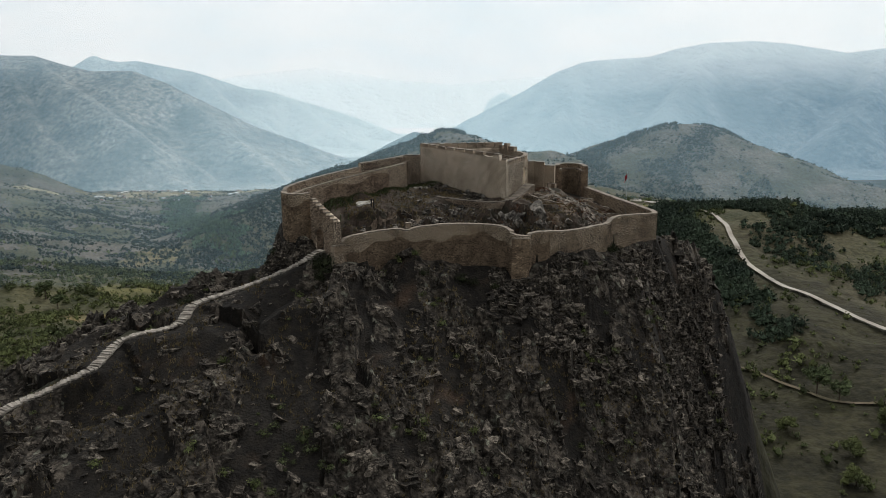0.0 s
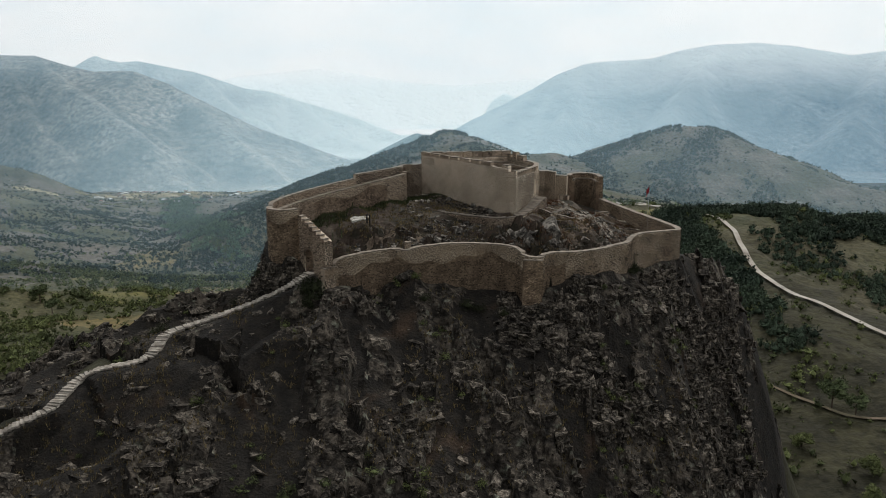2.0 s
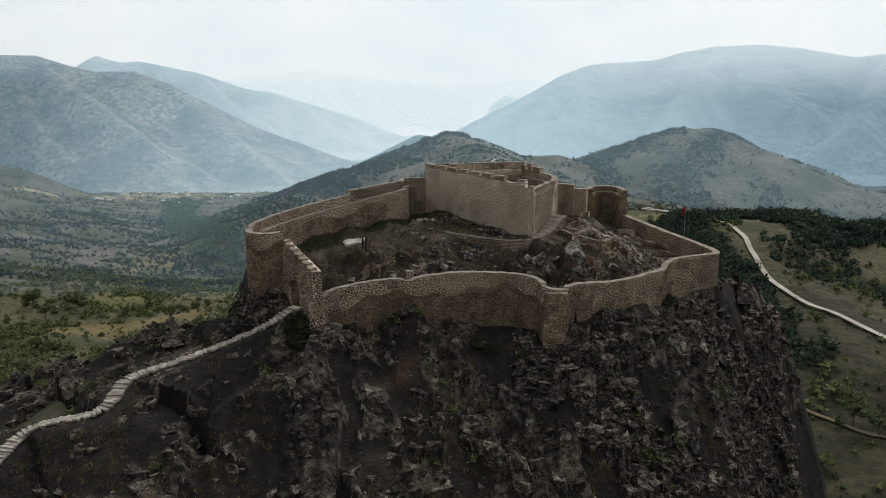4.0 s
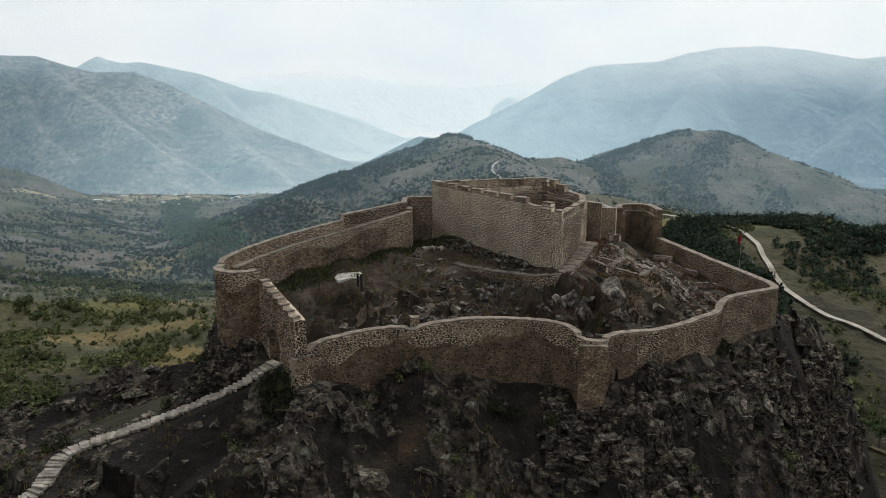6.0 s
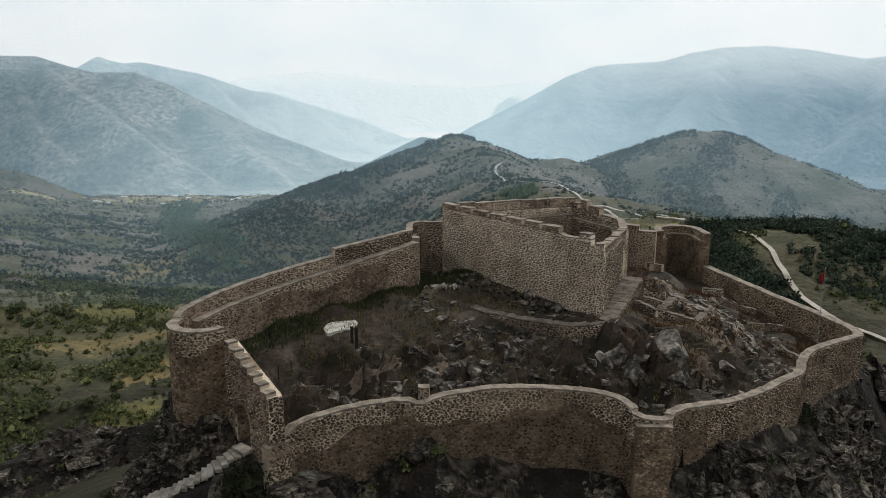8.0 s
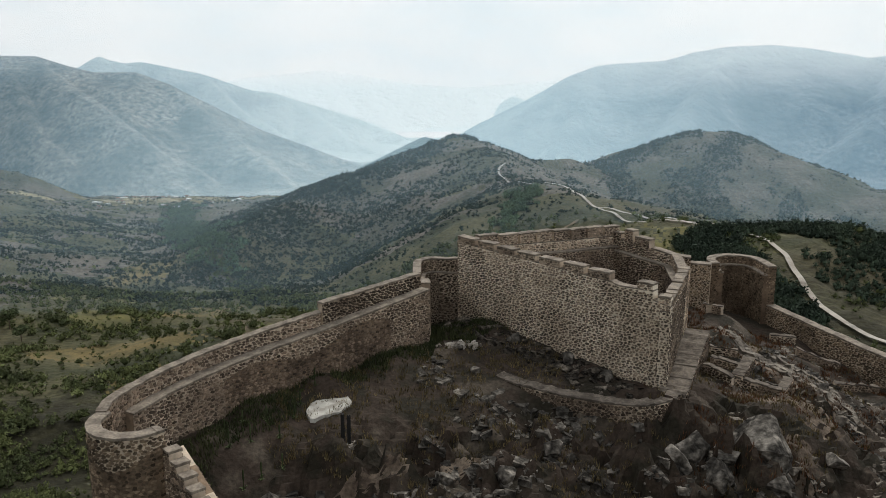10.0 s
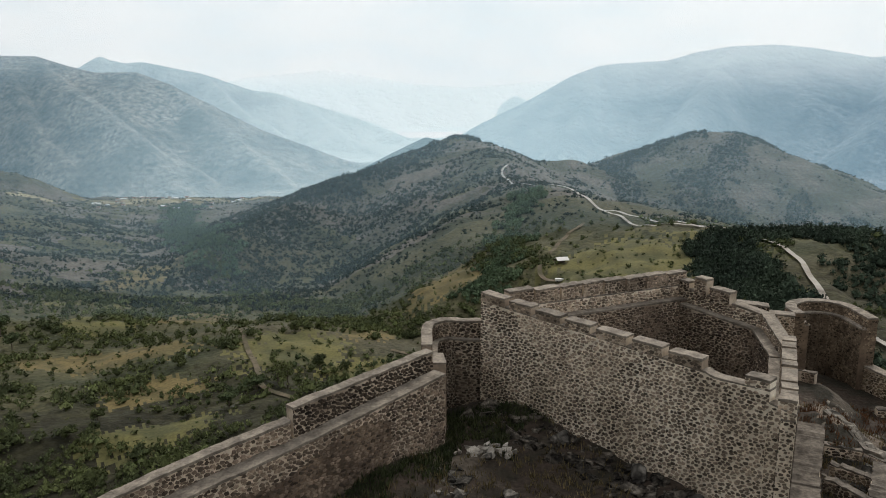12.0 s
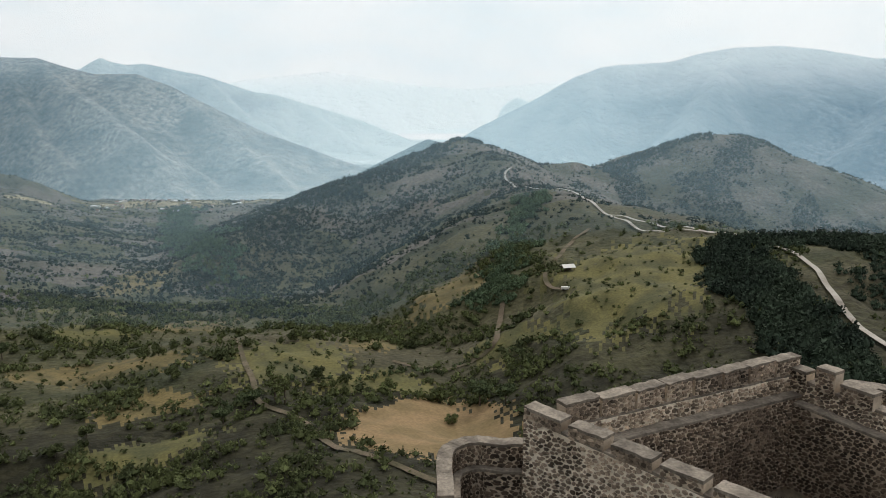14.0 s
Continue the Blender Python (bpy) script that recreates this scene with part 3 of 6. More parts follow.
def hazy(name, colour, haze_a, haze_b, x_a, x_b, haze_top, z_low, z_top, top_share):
    """Slopes with deep haze painted in as glow, thickening from x_a to x_b and towards the sky."""
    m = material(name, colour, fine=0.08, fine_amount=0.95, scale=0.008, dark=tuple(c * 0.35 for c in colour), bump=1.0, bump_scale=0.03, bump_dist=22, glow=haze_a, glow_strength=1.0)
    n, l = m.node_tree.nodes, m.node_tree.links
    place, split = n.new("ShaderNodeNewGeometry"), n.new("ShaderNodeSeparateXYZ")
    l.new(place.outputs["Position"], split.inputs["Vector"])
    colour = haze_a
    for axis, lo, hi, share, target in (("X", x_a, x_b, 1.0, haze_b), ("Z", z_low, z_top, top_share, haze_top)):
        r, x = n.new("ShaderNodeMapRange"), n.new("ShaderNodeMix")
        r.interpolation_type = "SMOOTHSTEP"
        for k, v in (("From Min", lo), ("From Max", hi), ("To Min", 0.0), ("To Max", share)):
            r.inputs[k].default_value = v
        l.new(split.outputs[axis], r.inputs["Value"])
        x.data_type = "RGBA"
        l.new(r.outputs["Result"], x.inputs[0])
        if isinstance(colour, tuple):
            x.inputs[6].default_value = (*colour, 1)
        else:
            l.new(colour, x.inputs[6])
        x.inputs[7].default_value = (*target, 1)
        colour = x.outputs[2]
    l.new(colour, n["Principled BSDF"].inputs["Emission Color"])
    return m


def backdrop(name, crest, depth, near, label, m, spurs=(), rough=60.0, seed=1, floor=-300.0):
    """A mountain far behind: a relief round a crest line, paled by the haze glow of m."""
    xs = [p[0] for p in crest]
    ys = [p[1] for p in crest]
    gx, gy = np.meshgrid(np.linspace(min(xs) - 60, max(xs) + 60, 200), np.linspace(min(ys) - depth, max(ys) + 120, 90), indexing="ij")
    h = ridge(gx, gy, crest, near, 4000, near, 6)
    for s in spurs:
        h = np.maximum(h, ridge(gx, gy, s, near * 1.35, 4000, near, 10))
    far_down = np.clip((h - np.interp(gx, xs, [p[2] for p in crest])) / -60, 0, 1)
    h = h + (fbm(gx / 300, gy / 300, 6, seed, True) - 0.62) * rough * (0.12 + 0.88 * far_down)
    return tagged(sheet(name, gx, gy, np.maximum(h, floor), [m]), label, "mountain", kind="structure")


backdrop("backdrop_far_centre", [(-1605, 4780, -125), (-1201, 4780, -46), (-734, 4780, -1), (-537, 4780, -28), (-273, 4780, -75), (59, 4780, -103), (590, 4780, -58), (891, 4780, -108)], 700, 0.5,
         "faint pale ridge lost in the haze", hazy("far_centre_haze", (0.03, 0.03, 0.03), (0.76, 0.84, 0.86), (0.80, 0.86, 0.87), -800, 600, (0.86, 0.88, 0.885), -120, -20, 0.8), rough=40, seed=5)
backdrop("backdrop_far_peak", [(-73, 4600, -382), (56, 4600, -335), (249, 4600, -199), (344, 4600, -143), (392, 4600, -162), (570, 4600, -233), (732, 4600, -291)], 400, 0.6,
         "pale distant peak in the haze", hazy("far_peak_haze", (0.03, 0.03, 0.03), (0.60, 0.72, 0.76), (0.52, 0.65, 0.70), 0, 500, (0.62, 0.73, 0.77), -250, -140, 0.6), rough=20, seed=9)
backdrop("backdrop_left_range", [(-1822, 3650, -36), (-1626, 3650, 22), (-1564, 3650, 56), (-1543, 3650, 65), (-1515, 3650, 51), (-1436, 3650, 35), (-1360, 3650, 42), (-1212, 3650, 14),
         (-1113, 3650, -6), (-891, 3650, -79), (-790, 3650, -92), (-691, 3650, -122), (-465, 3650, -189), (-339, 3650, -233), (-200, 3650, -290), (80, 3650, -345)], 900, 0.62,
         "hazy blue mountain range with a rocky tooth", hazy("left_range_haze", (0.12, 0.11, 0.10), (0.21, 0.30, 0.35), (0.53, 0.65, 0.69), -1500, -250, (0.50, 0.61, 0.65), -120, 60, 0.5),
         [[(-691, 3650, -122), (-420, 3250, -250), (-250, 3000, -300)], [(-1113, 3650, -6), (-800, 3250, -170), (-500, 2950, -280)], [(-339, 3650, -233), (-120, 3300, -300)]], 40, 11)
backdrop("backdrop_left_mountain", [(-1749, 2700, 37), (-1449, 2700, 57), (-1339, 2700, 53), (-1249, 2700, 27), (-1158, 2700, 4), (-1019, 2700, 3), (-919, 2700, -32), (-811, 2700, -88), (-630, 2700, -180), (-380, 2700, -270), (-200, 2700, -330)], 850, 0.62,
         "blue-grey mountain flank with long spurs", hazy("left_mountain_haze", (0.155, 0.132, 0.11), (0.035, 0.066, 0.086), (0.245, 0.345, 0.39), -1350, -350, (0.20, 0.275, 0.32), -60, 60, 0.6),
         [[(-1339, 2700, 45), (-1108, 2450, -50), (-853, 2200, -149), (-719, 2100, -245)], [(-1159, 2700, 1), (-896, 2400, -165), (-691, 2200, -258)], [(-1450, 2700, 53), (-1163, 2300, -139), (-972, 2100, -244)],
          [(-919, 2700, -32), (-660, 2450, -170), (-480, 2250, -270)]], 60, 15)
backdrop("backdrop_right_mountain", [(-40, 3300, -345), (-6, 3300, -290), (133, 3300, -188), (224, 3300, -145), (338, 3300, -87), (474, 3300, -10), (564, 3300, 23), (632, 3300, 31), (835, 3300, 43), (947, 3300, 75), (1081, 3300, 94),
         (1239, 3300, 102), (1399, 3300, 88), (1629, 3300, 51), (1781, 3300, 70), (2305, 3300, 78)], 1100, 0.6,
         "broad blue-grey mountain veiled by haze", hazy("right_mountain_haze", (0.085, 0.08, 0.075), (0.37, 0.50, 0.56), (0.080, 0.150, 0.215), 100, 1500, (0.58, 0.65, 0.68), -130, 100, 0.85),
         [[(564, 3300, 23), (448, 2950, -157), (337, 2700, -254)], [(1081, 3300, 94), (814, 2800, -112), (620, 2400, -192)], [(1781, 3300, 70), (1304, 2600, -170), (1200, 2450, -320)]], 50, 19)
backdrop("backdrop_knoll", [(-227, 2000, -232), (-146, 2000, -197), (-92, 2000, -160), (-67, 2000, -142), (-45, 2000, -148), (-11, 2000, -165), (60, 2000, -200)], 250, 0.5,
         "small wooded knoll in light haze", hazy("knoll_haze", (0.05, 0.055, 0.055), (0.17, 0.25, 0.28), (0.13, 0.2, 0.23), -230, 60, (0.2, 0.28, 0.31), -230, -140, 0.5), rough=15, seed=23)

# thin translucent sheets added to stand for valley haze, lit by the sky behind
M_HAZE_VEIL = bpy.data.materials.new("haze_veil")
M_HAZE_VEIL.use_nodes = True
mn, ml = M_HAZE_VEIL.node_tree.nodes, M_HAZE_VEIL.node_tree.links
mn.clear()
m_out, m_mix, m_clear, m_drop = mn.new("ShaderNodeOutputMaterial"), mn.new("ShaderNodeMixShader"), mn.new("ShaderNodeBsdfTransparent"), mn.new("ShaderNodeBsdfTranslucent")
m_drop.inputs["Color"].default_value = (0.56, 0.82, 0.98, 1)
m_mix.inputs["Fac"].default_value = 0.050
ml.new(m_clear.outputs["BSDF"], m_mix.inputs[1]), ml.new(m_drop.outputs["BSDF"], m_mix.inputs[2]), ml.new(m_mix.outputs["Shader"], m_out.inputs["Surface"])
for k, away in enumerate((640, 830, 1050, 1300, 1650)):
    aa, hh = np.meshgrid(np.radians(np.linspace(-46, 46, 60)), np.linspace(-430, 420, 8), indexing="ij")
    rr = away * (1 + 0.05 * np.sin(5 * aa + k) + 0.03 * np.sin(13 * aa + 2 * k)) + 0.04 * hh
    tagged(sheet("backdrop_haze_veil", CX + rr * np.sin(aa), 60 + rr * np.cos(aa), hh, [M_HAZE_VEIL]), "thin translucent sheet standing in for valley haze", "mist", kind="structure")

# ---------------------------------------------------------------- masonry


def along(nodes, step=0.4):
    """Points every step metres along a line of nodes (x, y, z...): arc length, places and outward normals (to the right of the way)."""
    p = np.array(nodes, dtype=float)
    s = np.concatenate([[0], np.cumsum(np.hypot(np.diff(p[:, 0]), np.diff(p[:, 1])))])
    u = np.unique(np.concatenate([np.linspace(0, s[-1], max(2, int(s[-1] / step) + 1)), s]))
    q = np.stack([np.interp(u, s, p[:, k]) for k in range(p.shape[1])], axis=1)
    t = np.gradient(q[:, :2], u, axis=0)
    t /= np.maximum(np.hypot(t[:, 0], t[:, 1])[:, None], 1e-9)
    return u, q, np.stack([t[:, 1], -t[:, 0]], axis=1)


def strip_mesh(q, nrm, off_a, off_b, low, high, wobble=0.0, seed=0):
    """A solid band between two offsets from a line and between two heights."""
    n = len(q)
    rng = np.random.RandomState(seed)
    w = (rng.rand(n, 1) - 0.5) * wobble
    a, b = q[:, :2] + nrm * (off_a + w), q[:, :2] + nrm * (off_b + w)
    z = (rng.rand(n) - 0.5) * wobble
    verts = np.concatenate([np.c_[a, low], np.c_[a, high + z], np.c_[b, high + z], np.c_[b, low]])
    faces = []
    for i in range(n - 1):
        for k in range(4):
            j = (k + 1) % 4
            faces.append((k * n + i, k * n + i + 1, j * n + i + 1, j * n + i))
    faces += [(0, n, 2 * n, 3 * n), (4 * n - 1, 3 * n - 1, 2 * n - 1, n - 1)]
    return verts, faces


SIDES = 6
STONE_FACES = [(k, (k + 1) % SIDES, SIDES + (k + 1) % SIDES, SIDES + k) for k in range(SIDES)] + [tuple(range(SIDES, 2 * SIDES))]


def stone_set(u, q, nrm, off, sign, low, high, seed=0, w=0.25, h=0.16, skip=None, proud=0.035, fill=0.90):
    """Rubble stones on one face of a wall, packed like cells of uneven size: each has its rim sunk in the mortar and its face proud."""
    rng = np.random.RandomState(seed)
    z0, z1 = float(np.min(low)), float(np.max(high))
    rows, cols = int((z1 - z0) / h) + 2, int(u[-1] / w) + 4
    cc, rr = np.meshgrid(np.arange(cols), np.arange(rows), indexing="ij")
    gx, gy = cc - 1 + 0.5 * (rr % 2) + (rng.rand(cols, rows) - 0.5) * 0.85, rr + (rng.rand(cols, rows) - 0.5) * 0.75
    weight = 0.5 + 1.0 * rng.rand(cols, rows) ** 1.5
    ang = (np.arange(SIDES) + 0.6 * (rng.rand(cols, rows, SIDES) - 0.5)) * 2 * math.pi / SIDES + rng.rand(cols, rows, 1) * 0.9
    ca, sa = np.cos(ang), np.sin(ang)
    rad = np.full((cols, rows, SIDES), 0.78)
    for oc in (-1, 0, 1):
        for orow in (-1, 0, 1):
            if oc or orow:
                dx, dy = (np.roll(g, (-oc, -orow), (0, 1)) - g for g in (gx, gy))
                share = (dx * dx + dy * dy) * weight / (weight + np.roll(weight, (-oc, -orow), (0, 1)))
                proj = dx[..., None] * ca + dy[..., None] * sa
                rad = np.minimum(rad, np.where(proj > 1e-3, share[..., None] / np.maximum(proj, 1e-3), 9.0))
    rad = rad * fill * (0.96 + 0.09 * rng.rand(cols, rows, SIDES))
    uc, vc = (gx * w).ravel(), (z0 + gy * h).ravel()
    du, dv = (ca * rad * w).reshape(-1, SIDES), (sa * rad * h).reshape(-1, SIDES)
    lo, hi = np.interp(uc, u, low), np.interp(uc, u, high)
    keep = (vc > lo) & (vc < hi - 0.02) & (uc < u[-1] + 0.06) & (uc > -0.06)
    if skip is not None:
        keep &= ~skip(uc, vc)
    uc, vc, du, dv, lo, hi = uc[keep], vc[keep], du[keep], dv[keep], lo[keep], hi[keep]
    n = len(uc)
    if not n:
        return np.zeros((0, 2 * SIDES, 3))
    lift = rng.rand(n, 1) * 0.03
    sets = []
    for k, depth in ((1.0, -0.02), (0.88, proud)):
        uu = np.clip(uc[:, None] + du * k, 0.012, u[-1] - 0.012)
        vv = np.clip(vc[:, None] + dv * k, lo[:, None], hi[:, None] - 0.004)
        dd = sign * (depth + (lift if depth > 0 else 0)) + off
        px_ = np.interp(uu, u, q[:, 0]) + np.interp(uu, u, nrm[:, 0]) * dd
        py_ = np.interp(uu, u, q[:, 1]) + np.interp(uu, u, nrm[:, 1]) * dd
        sets.append(np.stack([px_, py_, vv], axis=-1))
    out = np.concatenate(sets, axis=1)
    mid = out.mean(axis=1)
    beyond = mid[:, :2] + sign * 0.6 * np.stack([np.interp(uc, u, nrm[:, 0]), np.interp(uc, u, nrm[:, 1])], axis=-1)
    buried = np.minimum(crag_at(mid[:, 0], mid[:, 1]), crag_at(beyond[:, 0], beyond[:, 1])) - 0.7
    return out[out[:, :, 2].max(axis=1) > buried]


def stone_mesh(name, stones, mat, parent):
    """All the stones of one set, joined."""
    faces = [tuple(i * 2 * SIDES + v for v in f) for i in range(len(stones)) for f in STONE_FACES]
    ob = raw_at(name, stones.reshape(-1, 3), faces, mat, parent)
    return tagged(ob, kind="stuff")


def stone_parts(stones, mat, parent):
    """Each stone an object of its own, for those that the camera passes nearest."""
    for s in stones:
        c = s.mean(axis=0)
        ob = raw("stone", s - c, STONE_FACES, mat, parent)
        ob.location = Vector(c) - parent.location


PIECES = []      # stones to be set singly, at the end


def masonry(thing, stones, mat, singles=0, pick=None):
    if singles and len(stones):
        order = np.argsort(pick(stones[:, :, 0].mean(1), stones[:, :, 1].mean(1), stones[:, :, 2].mean(1)))
        PIECES.append((stones[order[:singles]], mat, thing))
        stones = stones[order[singles:]]
    if len(stones):
        stone_mesh("rubble_infill", stones, mat, thing)


def end_stones(thing, a, b, low, high, seed, mat):
    """Stones on the end of a wall, from its corner a to its corner b; the face looks to the right of that way."""
    u, q, nrm = along([(*a, high), (*b, high)], 0.3)
    masonry(thing, stone_set(u, q, nrm, 0.0, 1, np.full(len(u), low), np.full(len(u), high), seed), mat)


def smooth_nodes(nodes, rounds=2):
    """Rounds off the corners of a line of nodes."""
    p = np.array(nodes, dtype=float)
    for _ in range(rounds):
        a, b = p[:-1] * 0.75 + p[1:] * 0.25, p[:-1] * 0.25 + p[1:] * 0.75
        p = np.concatenate([p[:1], np.stack([a, b], axis=1).reshape(-1, p.shape[1]), p[-1:]])
    return p


def wall(thing, nodes, thick, base, seed, mat=None, coping=0.16, overhang=0.06, inner=True, name="wall", rounding=2, skip=None, inner_base=None, singles=0, pick=None, top=None, old=None, fill=0.92, mortar=None, breach=None):
    """A rubble wall whose outer face runs along nodes (x, y, top): a mortar core, stones on both faces, a pale coping."""
    mat = mat or M_STONE
    u, q, nrm = along(smooth_nodes(nodes, rounding) if rounding else nodes)
    low = np.full(len(u), base) if np.isscalar(base) else np.interp(u, np.linspace(0, u[-1], len(base)), base)
    high = q[:, 2]
    if breach:
        gap = np.hypot(q[:, 0] - breach[0], q[:, 1] - breach[1])
        low = np.where(gap < breach[2], breach[3] - 0.5 * gap, low)
    v, f = strip_mesh(q, nrm, 0.0, -thick, low, high - coping)
    raw_at(name, v, f, mortar or M_MORTAR, thing)
    masonry(thing, stone_set(u, q, nrm, 0.0, 1, low, high - coping, seed, skip=skip, fill=fill), mat, singles, pick)
    if inner:
        masonry(thing, stone_set(u, q, nrm, -thick, -1, low if inner_base is None else np.full(len(u), inner_base), high - coping, seed + 1, skip=skip), mat)
    if old:
        lo_u, hi_u, below = old
        wave = below + 0.5 * np.sin(u * 0.55) + 0.25 * np.sin(u * 1.7 + 1)
        pick_u = (u >= lo_u) & (u <= hi_u)
        v, f = strip_mesh(q[pick_u], nrm[pick_u], 0.006, -thick - 0.006, low[pick_u], (high - wave)[pick_u])
        raw_at("old_masonry", v, f, M_MORTAR_OLD, thing)
    if coping:
        v, f = strip_mesh(q, nrm, overhang, -thick - overhang, high - coping + 0.003, high, 0.12 if top else 0.05, seed)
        raw_at("coping", v, f, top or M_COPING, thing)
    return u, q, nrm, low, high


def block(thing, name, a, b, thick, low, high, seed, cap=0.14, mat=None, mortar=None):
    """A merlon: a short piece of rubble wall from a to b with its own cap stone, as one part."""
    u, q, nrm = along([(*a, high), (*b, high)], 0.3)
    v, f = strip_mesh(q, nrm, 0.005, -thick - 0.005, np.full(len(u), low), np.full(len(u), high - cap))
    verts, faces, slots = [v], list(f), [0] * len(f)
    count = len(v)
    zl, zh = np.full(len(u), low), np.full(len(u), high - cap + 0.08)
    for off, sign in ((0.0, 1), (-thick, -1)):
        s = stone_set(u, q, nrm, off, sign, zl, zh, seed + (sign > 0))
        for i in range(len(s)):
            faces += [tuple(count + i * 2 * SIDES + k for k in g) for g in STONE_FACES]
        slots += [1] * (len(s) * len(STONE_FACES))
        verts.append(s.reshape(-1, 3))
        count += len(s) * 2 * SIDES
    v, f = strip_mesh(q, nrm, 0.05, -thick - 0.05, zh - 0.08 + 0.003, np.full(len(u), high), 0.05, seed)
    faces += [tuple(count + k for k in g) for g in f]
    slots += [2] * len(f)
    verts.append(v)
    return raw_at(name, np.concatenate(verts), faces, [mortar or M_MORTAR, mat or M_STONE, M_COPING], thing, False, slots)


def merlons(thing, a, b, tops, width, gap, thick, drop, seed, lead=0.0):
    """A row of merlons from a to b; tops: their heights at both ends."""
    a, b = np.array(a, dtype=float), np.array(b, dtype=float)
    length = float(np.hypot(*(b - a)))
    way = (b - a) / length
    s, k = lead, 0
    rng = random.Random(seed)
    while s + width * 0.6 < length:
        e = min(s + width * rng.uniform(0.9, 1.1), length)
        top = tops[0] + (tops[1] - tops[0]) * (s + e) / 2 / length
        block(thing, "merlon", a + way * s, a + way * e, thick, top - drop, top + rng.uniform(-0.06, 0.06), seed + k, 0.12, M_STONE_KEEP, M_MORTAR)
        s, k = e + gap * rng.uniform(0.9, 1.1), k + 1


# ---------------------------------------------------------------- the castle
# front curtain wall
curtain = tagged(empty("curtain_wall", 5.0, 104.0, 0.0), "long winding rubble-stone curtain wall with pale coping, standing on rock", "castle wall")
FRONT = [(-13.7, 99.3, 2.5), (-13.1, 100.1, 2.45), (-12.3, 101.2, 3.1), (-8.9, 102.7, 3.5), (-5.8, 103.2, 3.75), (-4.7, 102.9, 3.45), (-3.8, 103.4, 3.8), (-1.7, 104.2, 3.9), (1.0, 104.6, 4.05), (5.1, 104.3, 4.05), (7.6, 103.7, 3.9),
         (8.6, 103.0, 3.6), (9.0, 102.2, 3.0), (11.3, 102.1, 2.75), (11.9, 103.1, 3.15), (14.4, 104.2, 3.0), (16.2, 105.0, 2.85), (18.9, 106.9, 2.7), (21.7, 109.4, 2.7),
         (23.5, 110.6, 2.7), (24.5, 112.9, 3.1), (26.8, 115.5, 3.0), (32.8, 120.4, 2.3)]
wall(curtain, FRONT, 0.62, [-7.0, -5.0, -4.0, -5.0, -5.5, -4.5, -4.0, -4.0], 11, M_STONE_OLD, 0.13, 0.025, inner=False, fill=0.9, rounding=1, old=(0.0, 31.0, 1.75), breach=(24.9, 113.4, 0.75, 0.7), singles=300, pick=lambda x, y, z: (x - 2.0) ** 2 + 6 * (z - 3.2) ** 2)
block(curtain, "corner_pier", (-13.85, 98.95), (-12.75, 100.25), 0.6, -7.0, 2.35, 28, 0.12, M_STONE_OLD, M_MORTAR)
block(curtain, "buttress", (9.0, 101.75), (11.3, 101.65), 0.6, -7.0, 2.6, 29, 0.12, M_STONE_OLD, M_MORTAR_OLD)
block(curtain, "pier", (-4.95, 103.75), (-4.2, 103.75), 0.5, 2.0, 4.35, 27, 0.1)
east = tagged(empty("east_wall", 29.5, 131.0, 0.0), "straight rubble-stone curtain wall falling with the slope", "castle wall")
wall(east, [(32.8, 120.6, 2.3), (33.5, 122.6, 2.25), (29.6, 132.0, 2.7), (25.6, 141.3, 3.4)], 0.75, -5.0, 31, M_STONE_OLD, 0.15, 0.05, inner_base=-1.0)

# gate wall with its arch
gate = tagged(empty("gate_wall", -15.6, 101.5, 0.0), "stepped crenellated gate wall of rubble stone with arched opening", "castle wall")
GA, GB = np.array((-17.4, 103.3)), np.array((-13.75, 99.3))
GL = float(np.hypot(*(GB - GA)))
G_WAY = (GB - GA) / GL
G_OUT = np.array((G_WAY[1], -G_WAY[0]))
G_MID, G_HALF, G_SILL, G_SPRING = 2.1, 0.84, 1.2, 3.05


def gate_hole(uc, vc):
    return ((np.abs(uc - G_MID) < G_HALF + 0.1) & (vc < G_SPRING)) | (np.hypot(uc - G_MID, (vc - G_SPRING) / 1.1) < G_HALF + 0.12)


